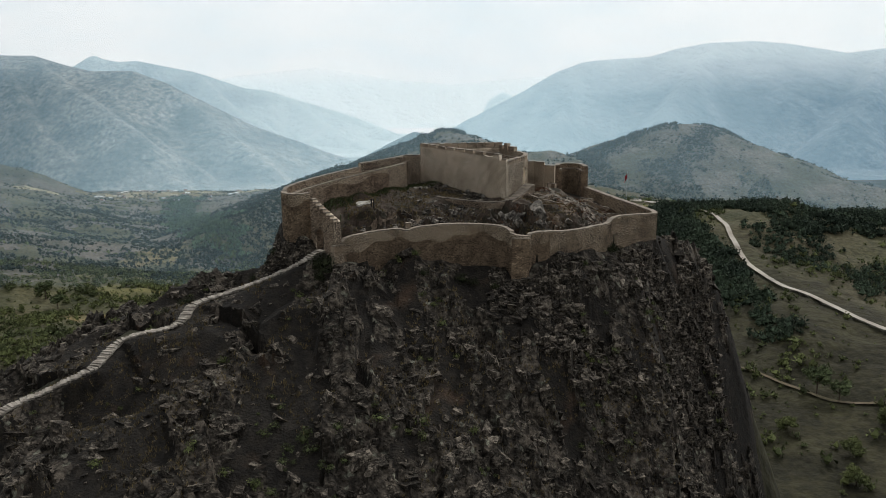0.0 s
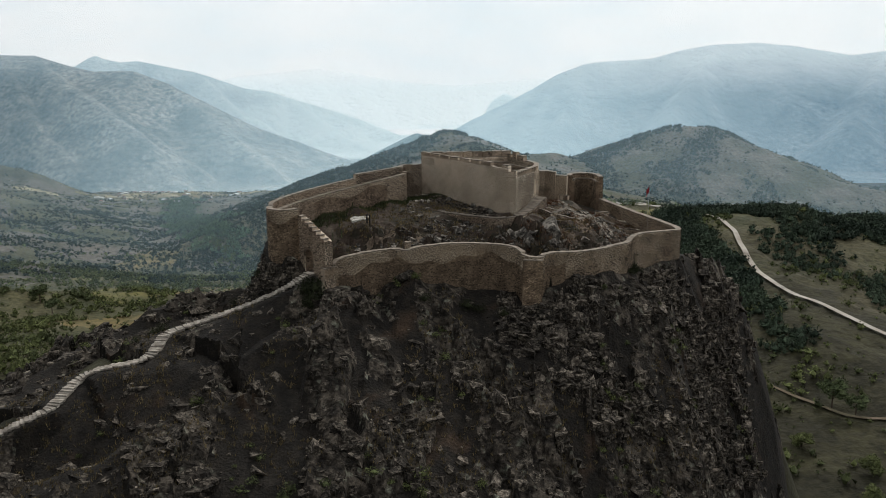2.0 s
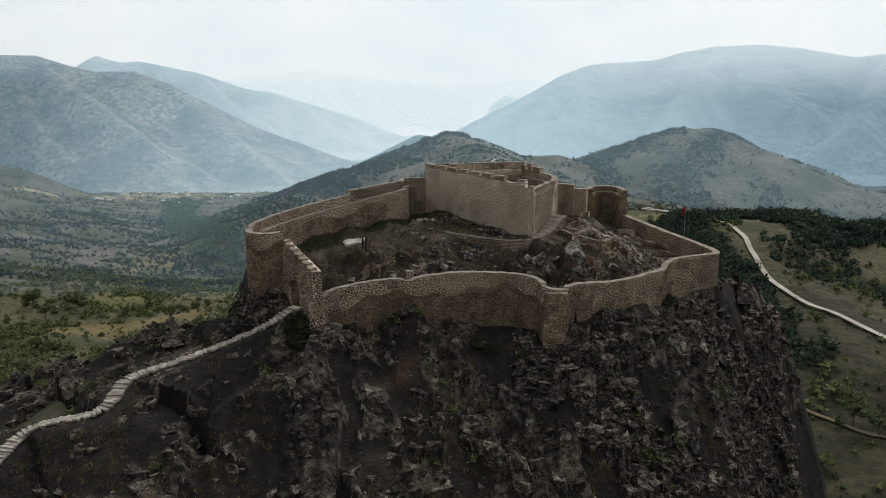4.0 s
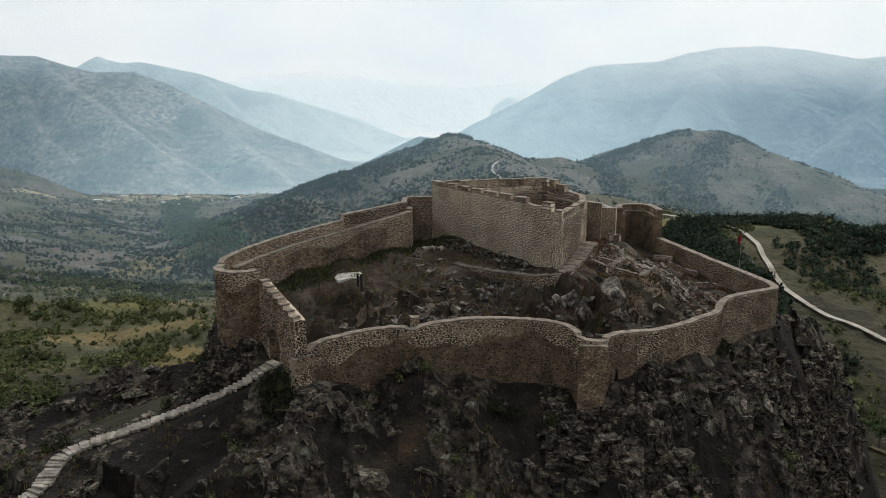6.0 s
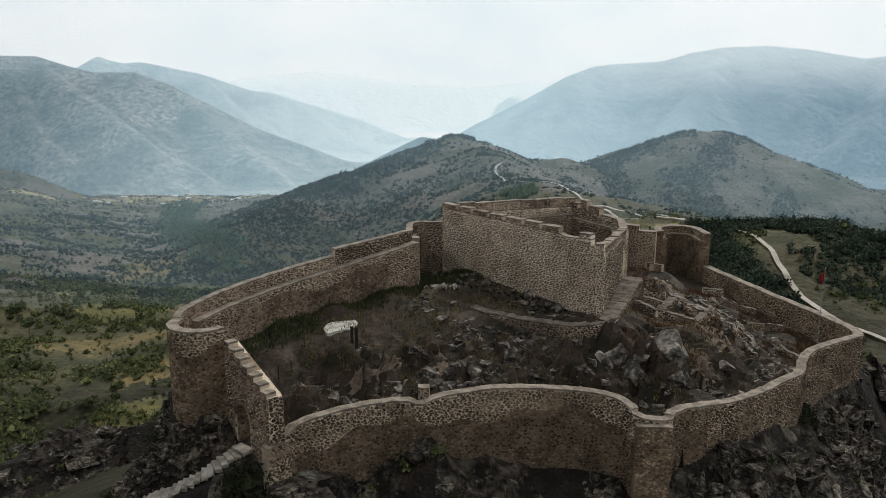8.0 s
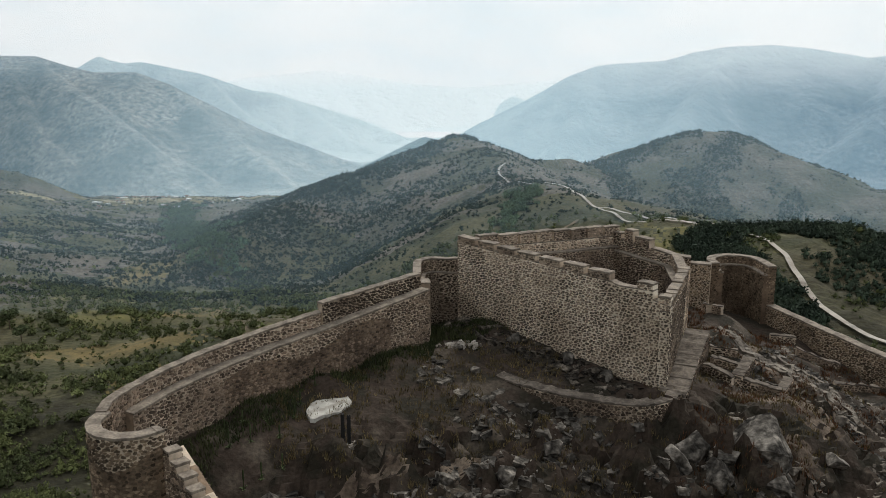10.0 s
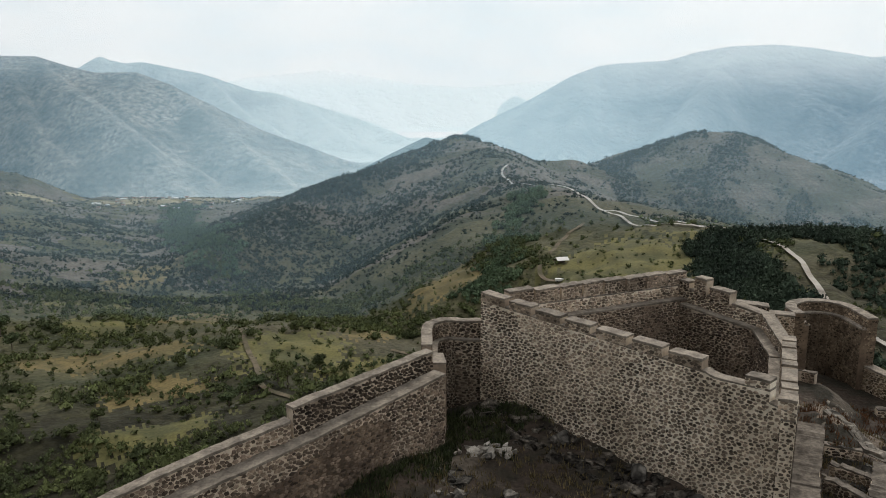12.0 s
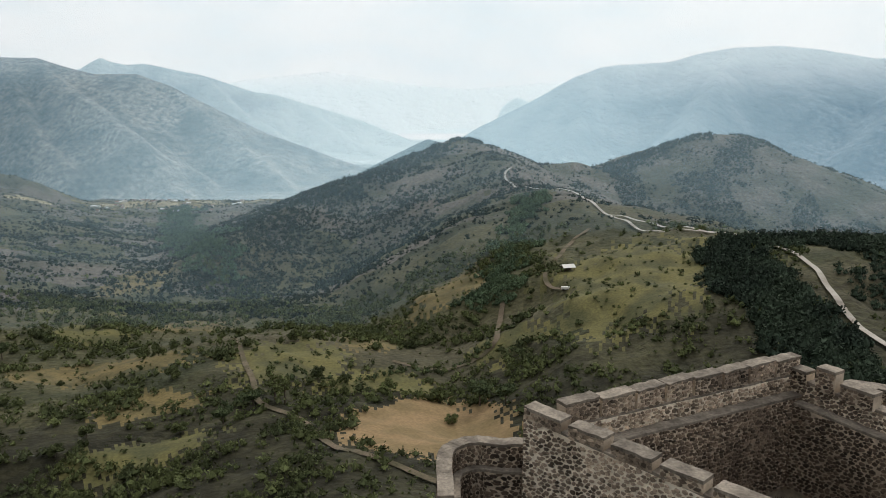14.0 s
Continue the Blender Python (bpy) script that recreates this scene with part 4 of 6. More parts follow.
def gate_core():
    """The wall's mortar core, pierced by the arch."""
    thick, top_a, top_b, low = 1.0, 7.5, 5.35, -5.0
    arch = [(G_MID - G_HALF * math.cos(k * math.pi / 12), G_SPRING + 1.1 * G_HALF * math.sin(k * math.pi / 12)) for k in range(13)]
    runs = [((0, low), (G_MID - G_HALF, low)), *zip(arch, arch[1:]), ((G_MID + G_HALF, low), (GL, low))]
    verts, faces = [], []

    def face(*corners):
        faces.append(tuple(range(len(verts), len(verts) + len(corners))))
        verts.extend((*(GA + G_WAY * s - G_OUT * d - np.array(gate.location)[:2]), z) for s, d, z in corners)

    def crest(s):
        return top_a + (top_b - top_a) * s / GL

    for (sa, za), (sb, zb) in runs:
        face((sa, 0, za), (sb, 0, zb), (sb, 0, crest(sb)), (sa, 0, crest(sa)))
        face((sb, thick, zb), (sa, thick, za), (sa, thick, crest(sa)), (sb, thick, crest(sb)))
        face((sa, 0, za), (sa, thick, za), (sb, thick, zb), (sb, 0, zb))
        face((sa, 0, crest(sa)), (sb, 0, crest(sb)), (sb, thick, crest(sb)), (sa, thick, crest(sa)))
    for s0, z1 in ((0, top_a), (G_MID - G_HALF, G_SPRING), (G_MID + G_HALF, G_SPRING), (GL, top_b)):
        face((s0, 0, low), (s0, thick, low), (s0, thick, z1), (s0, 0, z1))
    me = bpy.data.meshes.new("wall")
    me.from_pydata([tuple(float(c) for c in v) for v in verts], [], faces)
    me.update()
    me.materials.append(M_MORTAR), me.materials.append(M_MORTAR_OLD)
    # the arch's inner faces take the darker mortar, painting in the recess's shade
    for poly in me.polygons:
        c = poly.center
        s = (c.x + gate.location.x - GA[0]) * G_WAY[0] + (c.y + gate.location.y - GA[1]) * G_WAY[1]
        poly.material_index = int(abs(s - G_MID) < G_HALF + 0.01 and abs(Vector((poly.normal.x, poly.normal.y)).dot(Vector(G_OUT))) < 0.3)
    ob = new("wall", me)
    ob.parent = gate


gate_core()
gu, gq, gn = along([(*GA, 7.5), (*GB, 5.35)])
masonry(gate, stone_set(gu, gq, gn, 0.0, 1, np.full(len(gu), -4.0), gq[:, 2], 41, skip=gate_hole), M_STONE)
masonry(gate, stone_set(gu, gq, gn, -1.0, -1, np.full(len(gu), 1.0), gq[:, 2], 42, skip=gate_hole), M_STONE)
for k in range(7):
    s0 = 0.1 + k * (GL - 0.1) / 7
    topz = 7.75 - k * 0.34
    block(gate, "merlon", GA + G_WAY * s0, GA + G_WAY * (s0 + 0.6), 0.6, topz - 0.62, topz, 50 + k)
for k in range(9):
    a0, a1 = math.pi * k / 9, math.pi * (k + 1) / 9 - 0.04
    ring = []
    for r in (G_HALF, G_HALF + 0.24):
        for a in (a0, a1):
            s, z = G_MID - r * math.cos(a), G_SPRING + 1.1 * r * math.sin(a)
            ring += [(*(GA + G_WAY * s + G_OUT * 0.05), z), (*(GA + G_WAY * s - G_OUT * 0.4), z)]
    raw_at("arch_stone", ring, [(0, 2, 6, 4), (1, 5, 7, 3), (0, 1, 3, 2), (4, 6, 7, 5), (0, 4, 5, 1), (2, 3, 7, 6)], M_STONE, gate)
for side in (-1, 1):
    s0 = G_MID + side * G_HALF
    ja, jb = GA + G_WAY * s0 + G_OUT * 0.0, GA + G_WAY * s0 - G_OUT * 1.0
    if side > 0:
        ja, jb = jb, ja
    end_stones(gate, tuple(ja), tuple(jb), -1.0, G_SPRING, 48 + side, M_STONE)

end_stones(gate, tuple(GB), tuple(GB - G_OUT * 1.0), -5.0, 5.4, 47, M_STONE)
# west round tower
tower = tagged(empty("round_tower", -19.2, 104.8, 2.0), "low round rubble-stone corner tower with pale ring coping", "tower")
ARC = [(-19.2 + 2.15 * math.sin(a), 104.8 - 2.15 * math.cos(a), 8.5) for a in np.radians(np.linspace(58, -112, 18))][::-1]
wall(tower, ARC, 0.6, 0.5, 61, M_STONE_OLD, 0.14, 0.05, rounding=0, old=(0.0, 99.0, 1.1))

# west wall: parapet on the outer edge, a walkway behind it
west = tagged(empty("west_wall", -13.5, 114.5, 5.0), "rubble-stone curtain wall with parapet and narrow wall walk", "castle wall")
WEST = [(-6.5, 123.0, 11.0), (-12.3, 116.7, 10.75)]
WEST_LOW = [(-12.35, 116.65, 10.2), (-16.9, 112.9, 9.6), (-19.6, 109.9, 9.15), (-21.3, 106.6, 8.85), (-21.3, 105.4, 8.6)]
for nodes, sd in ((WEST, 71), (WEST_LOW, 75)):
    wall(west, nodes, 0.45, 4.0, sd, M_STONE, 0.12, 0.05, rounding=0 if sd == 71 else 2)


def wall_walk(thing, nodes, off_a, off_b, base, seed, mat, name="wall_walk", skip=None, old=None, mortar=None):
    """The thicker body behind a parapet, topped by a walkway along nodes (x, y, walkway height)."""
    u, q, nrm = along(nodes)
    low = np.full(len(u), base) if np.isscalar(base) else np.interp(u, np.linspace(0, u[-1], len(base)), base)
    v, f = strip_mesh(q, nrm, off_a, off_b, low, q[:, 2] - 0.12)
    raw_at(name, v, f, mortar or M_MORTAR, thing)
    masonry(thing, stone_set(u, q, nrm, off_b, -1, low, q[:, 2] - 0.12, seed, skip=skip), mat)
    if old:
        pick_u = (u >= old[0]) & (u <= old[1])
        v, f = strip_mesh(q[pick_u], nrm[pick_u], off_a, off_b - 0.006, low[pick_u], (q[:, 2] - old[2] - 0.4 * np.sin(u * 0.8))[pick_u])
        raw_at("old_masonry", v, f, M_MORTAR_OLD, thing)
    v, f = strip_mesh(q, nrm, off_a, off_b - 0.06, q[:, 2] - 0.117, q[:, 2], 0.04, seed)
    raw_at("walkway", v, f, M_COPING, thing)


wall_walk(west, smooth_nodes([(-6.4, 122.9, 10.05), (-12.3, 116.8, 9.35), (-16.9, 112.9, 8.65), (-19.6, 109.9, 8.2), (-21.1, 107.2, 7.9)], 1), -0.452, -1.2, 3.0, 77, M_STONE, old=(3.5, 16.0, 0.9))

end_stones(west, (-6.4, 122.9), (-5.55, 122.05), 3.0, 9.9, 78, M_STONE)
# the small turret between the west wall and the keep
turret = tagged(empty("turret", -5.2, 125.0, 6.0), "small horseshoe turret of rubble stone, open to the yard", "tower")
T_ARC = [(-2.6, 129.5, 10.5), (-3.5, 129.6, 10.5)] + [(-5.2 + 1.65 * math.cos(a), 128.2 + 1.65 * math.sin(a), 10.45) for a in np.radians(np.linspace(62, 180, 12))] + [(-6.85, 126.8, 10.4), (-6.8, 125.3, 10.4)]
wall(turret, T_ARC, 0.5, 5.0, 81, M_STONE, 0.13, 0.05, rounding=0)
wall_walk(turret, [(x, y, 9.45) for x, y, z in T_ARC[1:]], -0.502, -0.8, 5.0, 84, M_STONE)
wall(turret, [(-6.8, 125.25, 9.9), (-6.6, 123.1, 10.2)], 1.1, 4.5, 88, M_STONE, 0.12, 0.04, rounding=0)

# the keep
keep = tagged(empty("keep", 5.0, 127.0, 6.0), "roofless crenellated keep of rubble stone with pale mortar", "castle keep")
KL, N1, N2, KR, KB, KF = (-3.55, 128.4), (8.3, 116.7), (9.3, 116.2), (13.5, 126.5), (13.9, 130.6), (9.9, 136.3)
KLB = (-3.0, 128.75)
NOTCH, DOOR_A, DOOR_B = (6.2, 118.77), (12.56, 124.2), (12.93, 125.1)
KEEP = dict(mat=M_STONE_KEEP, rounding=0, inner_base=6.0, fill=0.80, mortar=M_MORTAR_NEW)


def near_first(x, y, z):
    return (x - 1.0) ** 2 + (y - 123.8) ** 2 * 0.6 + (z - 11.5) ** 2 * 3


wall(keep, [(*KL, 12.0), (*NOTCH, 11.5), (6.5, 118.48, 11.35), (*N1, 11.5)], 0.6, [4.5, 3.5], 91, coping=0.1, overhang=0.0, singles=300, pick=near_first, **KEEP)
wall(keep, [(*N1, 10.95), (*N2, 10.6)], 0.6, 3.0, 94, coping=0.1, overhang=0.0, **KEEP)
wall(keep, [(*N2, 10.3), (*DOOR_A, 10.05)], 0.6, 3.0, 95, coping=0.1, overhang=0.0, **KEEP)
wall(keep, [(*DOOR_A, 10.05), (*DOOR_B, 10.05)], 0.6, 8.75, 96, coping=0.0, name="lintel", mat=M_STONE_KEEP, rounding=0, fill=0.80, mortar=M_MORTAR_NEW)
wall(keep, [(*DOOR_B, 10.05), (*KR, 10.05)], 0.6, 3.0, 97, coping=0.1, overhang=0.0, **KEEP)
wall(keep, [(*KR, 10.0), (*KB, 10.5), (*KF, 10.9)], 0.6, 3.0, 99, coping=0.13, **KEEP)
wall(keep, [(*KF, 10.9), (*KLB, 11.5)], 0.6, 3.0, 103, coping=0.1, overhang=0.0, **KEEP)
end_stones(keep, (KL[0] + 0.427, KL[1] + 0.422), KL, 4.5, 11.9, 107, M_STONE_KEEP)
merlons(keep, KL, NOTCH, (12.45, 12.02), 1.62, 0.32, 0.6, 0.56, 110)
block(keep, "merlon", (7.5, 117.49), (8.28, 116.72), 0.6, 11.4, 11.88, 128, 0.12, M_STONE_KEEP, M_MORTAR_NEW)
block(keep, "merlon", (8.6, 116.55), (9.28, 116.21), 0.6, 10.6, 11.2, 129, 0.12, M_STONE_KEEP, M_MORTAR_NEW)
merlons(keep, KF, KLB, (11.75, 12.35), 1.6, 0.16, 0.55, 0.9, 130, 0.0)
merlons(keep, N2, KR, (10.85, 10.65), 0.78, 0.28, 0.6, 0.62, 150, 0.25)
block(keep, "merlon", (12.3, 132.4), (11.5, 133.7), 0.6, 10.55, 11.35, 171)
block(keep, "merlon", (11.35, 133.95), (10.85, 134.75), 0.6, 10.6, 11.75, 172)
block(keep, "merlon", (10.6, 135.1), (10.0, 136.1), 0.6, 10.65, 11.3, 173)
for nodes, sd in (([(*KF, 10.1), (*KLB, 10.7)], 181), ([(*KR, 9.3), (*KB, 9.6), (*KF, 9.9)], 184), ([(-3.0, 127.86, 10.9), (8.0, 117.0, 10.4)], 187), ([(9.55, 116.82, 9.4), (*KR, 9.2)], 190)):
    wall_walk(keep, nodes, -0.602, -1.15, 5.5, sd, M_STONE)

# towers behind the keep
rear = tagged(empty("rear_tower", 22.8, 142.5, 2.0), "horseshoe rubble-stone tower open to the yard, with a small window", "tower")


R_ARC = [(25.7, 140.6, 7.0), (25.6, 142.0, 7.0)] + [(22.9 + 2.7 * math.cos(a), 143.0 + 2.7 * math.sin(a), 7.0) for a in np.radians(np.linspace(0, 180, 15))] + [(20.1, 141.6, 7.1)]
wall(rear, R_ARC, 0.7, 0.0, 201, M_STONE_OLD, 0.13, 0.05, rounding=0, mortar=M_MORTAR_OLD)
wall_walk(rear, [(x, y, 6.2) for x, y, z in R_ARC], -0.702, -1.1, 0.0, 205, M_STONE_OLD, mortar=M_MORTAR_OLD)
end_stones(rear, (24.6, 140.6), (25.7, 140.6), 0.0, 6.85, 207, M_STONE_OLD)
end_stones(rear, (20.1, 141.6), (21.2, 141.6), 0.0, 6.85, 208, M_STONE_OLD)
link = tagged(empty("rear_wall", 17.5, 141.5, 3.0), "stepped piece of rubble-stone wall behind the keep", "castle wall")
wall(link, [(20.1, 141.6, 7.1), (18.3, 142.3, 7.1)], 0.9, 1.0, 211, M_STONE_OLD, 0.13, 0.05, rounding=0)
wall(link, [(18.25, 142.0, 7.7), (16.2, 142.6, 7.8), (12.0, 140.0, 8.0), (10.3, 136.6, 8.2)], 0.9, 1.0, 215, M_STONE_OLD, 0.13, 0.05, rounding=0)

# ---------------------------------------------------------------- ruins, terrace and ramp in the yard
terrace = tagged(empty("terrace_wall", 5.0, 115.0, 4.0), "low retaining wall of rubble stone under a pale walkway", "retaining wall")
TERRACE = [(-1.2, 117.3, 5.65), (1.3, 115.3, 5.55), (4.0, 114.2, 5.45), (6.7, 113.4, 5.35), (8.8, 113.9, 5.4), (10.0, 115.0, 5.5)]
wall(terrace, TERRACE, 0.85, 2.6, 301, M_STONE, 0.12, 0.03, inner=False, top=M_EARTHWAY)
ramp = tagged(empty("stone_ramp", 12.0, 119.0, 5.0), "pale stone ramp with rubble edge along the keep", "ramp")
wall(ramp, [(10.1, 114.9, 5.35), (10.9, 116.4, 5.45), (12.75, 120.7, 5.7), (13.5, 122.1, 6.2), (14.5, 124.3, 6.35)], 1.6, 2.5, 305, M_STONE, 0.14, 0.02, inner=False, top=M_EARTHWAY)


def ruin(a, b, thick, rise, seed):
    """A low stump of wall on the yard's slope."""
    pts = [(a[0] + (b[0] - a[0]) * k / 4, a[1] + (b[1] - a[1]) * k / 4) for k in range(5)]
    ground_z = blended(np.array([p[0] for p in pts]), np.array([p[1] for p in pts]), YARD)
    ob = tagged(empty("ruined_wall", pts[2][0], pts[2][1], float(ground_z[2])), "low ruined stump of rubble-stone wall in the yard", "ruin", "ruined walls in the yard")
    wall(ob, [(x, y, float(z) + rise) for (x, y), z in zip(pts, ground_z)], thick, float(ground_z.min()) - 1.0, seed, M_STONE, 0.1, 0.02, rounding=0, top=M_EARTHWAY)


for k, (a, b, thick, rise) in enumerate([((14.66, 124.5), (16.45, 123.8), 0.4, 0.75), ((14.0, 122.25), (15.65, 121.05), 0.4, 0.7), ((12.9, 120.5), (14.4, 119.0), 0.4, 0.7), ((16.55, 122.75), (14.6, 119.5), 0.7, 0.7),
                                         ((14.6, 119.5), (17.4, 118.1), 0.45, 0.6), ((17.4, 118.1), (19.5, 121.3), 0.6, 0.65), ((23.7, 135.6), (25.8, 135.4), 0.5, 0.7), ((24.3, 131.8), (27.6, 131.0), 0.5, 0.6),
                                         ((25.7, 127.7), (28.9, 127.3), 0.5, 0.6), ((25.6, 120.4), (27.6, 118.6), 0.4, 0.5), ((18.0, 137.0), (19.2, 135.7), 0.45, 0.9)]):
    ruin(a, b, thick, rise, 320 + 4 * k)

# ---------------------------------------------------------------- rocks
BLOCK = [(x, y, z) for z in (-0.7, 0.7) for x, y in ((-0.75, -0.75), (0.75, -0.75), (0.75, 0.75), (-0.75, 0.75))]
BLOCK_FACES = [(3, 2, 1, 0), (4, 5, 6, 7), (0, 1, 5, 4), (1, 2, 6, 5), (2, 3, 7, 6), (3, 0, 4, 7)]


def rock_field(name, xy, sizes, heights, mat, seed, label, flat=0.7, sink=0.3):
    """Many angular rocks bedded in the slope, in one mesh."""
    rng = np.random.RandomState(seed)
    n = len(xy)
    base = np.array(BLOCK)
    v = base[None] * (0.55 + 0.75 * rng.rand(n, 8, 1)) + (rng.rand(n, 8, 3) - 0.5) * 0.5
    v = v * (np.array([1, 0.8, flat])[None, None] * (0.7 + 0.6 * rng.rand(n, 1, 3)))
    a, lean = rng.rand(n) * 6.28, (rng.rand(n) - 0.3) * 1.1
    c, s, cl, sl = np.cos(a)[:, None], np.sin(a)[:, None], np.cos(lean)[:, None], np.sin(lean)[:, None]
    x, y, z = v[..., 0], v[..., 1], v[..., 2]
    y, z = y * cl - z * sl, y * sl + z * cl
    x, y = x * c - y * s, x * s + y * c
    v = np.stack([x, y, z], axis=-1) * sizes[:, None, None]
    v += np.stack([xy[:, 0], xy[:, 1], heights - sink * sizes], axis=-1)[:, None]
    faces = (np.array(BLOCK_FACES)[None] + (np.arange(n) * 8)[:, None, None]).reshape(-1, 4)
    return tagged(raw(name, v.reshape(-1, 3), faces.tolist(), mat), label, "rocks", kind="stuff")


rng = np.random.RandomState(5)
pts = np.stack([rng.uniform(-62, 47, 52000), rng.uniform(58, 135, 52000)], axis=1)
d = to_castle(pts[:, 0], pts[:, 1])
stony = rockiness(pts[:, 0], pts[:, 1]) + 0.3 * (rng.rand(len(pts)) - 0.5)
ok = (d > 0.8) & ((stony > 0.3) | (rng.rand(len(pts)) < 0.22) | (np.hypot(pts[:, 0] + 20.5, pts[:, 1] - 102) < 4)) & (path_gap(pts[:, 0], pts[:, 1]) > 1.7)
pts = pts[ok][:9000]
rock_field("slope_rocks", pts, 0.16 + 1.0 * rng.rand(len(pts)) ** 4, crag_at(pts[:, 0], pts[:, 1]), M_SLOPE_ROCK, 6, "pale broken rocks scattered over the dark slope")
pts = np.stack([rng.uniform(-14, 32, 12000), rng.uniform(103, 138, 12000)], axis=1)
ok = (to_castle(pts[:, 0], pts[:, 1]) < -1.6) & (fbm(pts[:, 0] / 3, pts[:, 1] / 3, 3, 181) > 0.49) & (pts[:, 1] < 120 - 0.55 * np.maximum(0, pts[:, 0]) + 20 * (pts[:, 0] > 15))
ok &= ~((pts[:, 0] < -6) & (pts[:, 1] > 107))
pts = pts[ok][:4600]
rock_field("yard_rocks", pts, 0.09 + 0.5 * rng.rand(len(pts)) ** 3.5, crag_at(pts[:, 0], pts[:, 1]), M_BOULDER, 8, "grey broken rocks on the yard's slope")
rk = np.random.RandomState(31)
pts = np.stack([rk.uniform(13, 27, 2600), rk.uniform(109, 134, 2600)], 1)
pts = pts[(to_castle(pts[:, 0], pts[:, 1]) < -1.5) & (fbm(pts[:, 0] / 3 + 5, pts[:, 1] / 3, 3, 183) > 0.5) & (np.hypot(pts[:, 0] - 5, pts[:, 1] - 128) > 10.5)]
rock_field("yard_rubble", pts, 0.07 + 0.42 * rk.rand(len(pts)) ** 3, crag_at(pts[:, 0], pts[:, 1]), M_STRATA, 32, "pale broken rubble on the yard's east slope", 0.5, 0.35)
pts = np.stack([rk.uniform(-26, -16.6, 900), rk.uniform(100.4, 106, 900)], 1)
dd = to_castle(pts[:, 0], pts[:, 1])
pts = pts[(dd > 0.1) & (dd < 4) & (path_gap(pts[:, 0], pts[:, 1]) > 1.3)]
rock_field("tower_foot_rocks", pts, 0.12 + 0.45 * rk.rand(len(pts)) ** 2, crag_at(pts[:, 0], pts[:, 1]), M_SLOPE_ROCK, 34, "grey broken rocks at the round tower's foot", 0.8, 0.2)
pts = np.stack([rk.uniform(6, 44, 9000), rk.uniform(90, 124, 9000)], 1)
dd = to_castle(pts[:, 0], pts[:, 1])
pts = pts[(dd > 0.6) & (dd < 13) & (fbm(pts[:, 0] / 5, pts[:, 1] / 5, 3, 187) > 0.45)][:3000]
rock_field("cliff_rocks", pts, 0.18 + 0.8 * rk.rand(len(pts)) ** 2.5, crag_at(pts[:, 0], pts[:, 1]), M_SLOPE_ROCK, 33, "dark angular blocks jutting from the cliff", 1.0, 0.1)


def boulder(x, y, size, seed, tall=0.8, lean=0.0, sink=0.2):
    """One large angular rock: a lump cut by planes."""
    rg = random.Random(seed)
    bm = bmesh.new()
    bmesh.ops.create_icosphere(bm, subdivisions=3, radius=1.0)
    for _ in range(16):
        n = Vector((rg.uniform(-1, 1), rg.uniform(-1, 1), rg.uniform(-0.6, 1))).normalized()
        cut = rg.uniform(0.38, 0.75)
        for v in bm.verts:
            over = v.co.dot(n) - cut
            if over > 0:
                v.co -= n * over
    for v in bm.verts:
        v.co += v.normal * 0.05 * (noise.noise(v.co * 3 + Vector((seed, 0, 0))))
    bm.transform(Matrix.Rotation(lean, 4, "Y") @ Matrix.Rotation(rg.uniform(0, 6), 4, "Z") @ Matrix.Diagonal((size * 1.5, size * rg.uniform(0.9, 1.3), size * tall * 1.5, 1)))
    me = bpy.data.meshes.new("boulder")
    bm.to_mesh(me)
    bm.free()
    me.materials.append(M_BOULDER)
    ob = new("boulder", me)
    ob.location = (x, y, float(crag_at(x, y)) + size * tall * 0.35)
    tagged(ob, "large angular grey boulder bedded in the yard" if size > 0.8 else "small grey boulder lying in the yard", "boulder", "boulders in the yard")


for k, (x, y, s, tall, lean) in enumerate([(12.6, 110.4, 1.5, 1.3, 0.3), (11.2, 110.8, 1.1, 1.2, -0.2), (9.6, 111.5, 1.2, 0.9, 0.2), (14.0, 109.6, 0.9, 1.2, 0.4), (10.5, 108.8, 0.9, 0.9, 0.1), (13.2, 107.8, 0.6, 1.0, 0.2),
                                           (8.2, 109.6, 1.0, 0.8, 0.0), (1.6, 110.2, 0.7, 1.0, 0.3), (2.6, 109.9, 0.6, 1.1, -0.3), (-1.0, 108.6, 0.6, 0.9, 0.2), (-2.55, 117.9, 0.55, 0.7, 0.0), (-3.5, 120.5, 0.35, 0.7, 0.0),
                                           (0.5, 122.8, 0.6, 0.7, 0.1), (3.8, 120.0, 0.6, 0.8, 0.2), (6.0, 118.0, 0.7, 0.7, 0.0), (-4.5, 107.6, 0.55, 0.9, 0.3), (-9.8, 105.4, 0.5, 1.1, 0.2), (-8.0, 106.5, 0.5, 0.8, 0.0),
                                           (17.8, 111.4, 0.7, 0.6, 0.0), (20.5, 113.0, 0.4, 0.9, 0.2), (18.8, 131.4, 0.9, 0.45, 0.0), (20.3, 130.4, 0.7, 0.45, 0.1), (23.0, 112.8, 0.4, 0.9, 0.1)]):
    boulder(x, y, s, 400 + k, tall, lean)

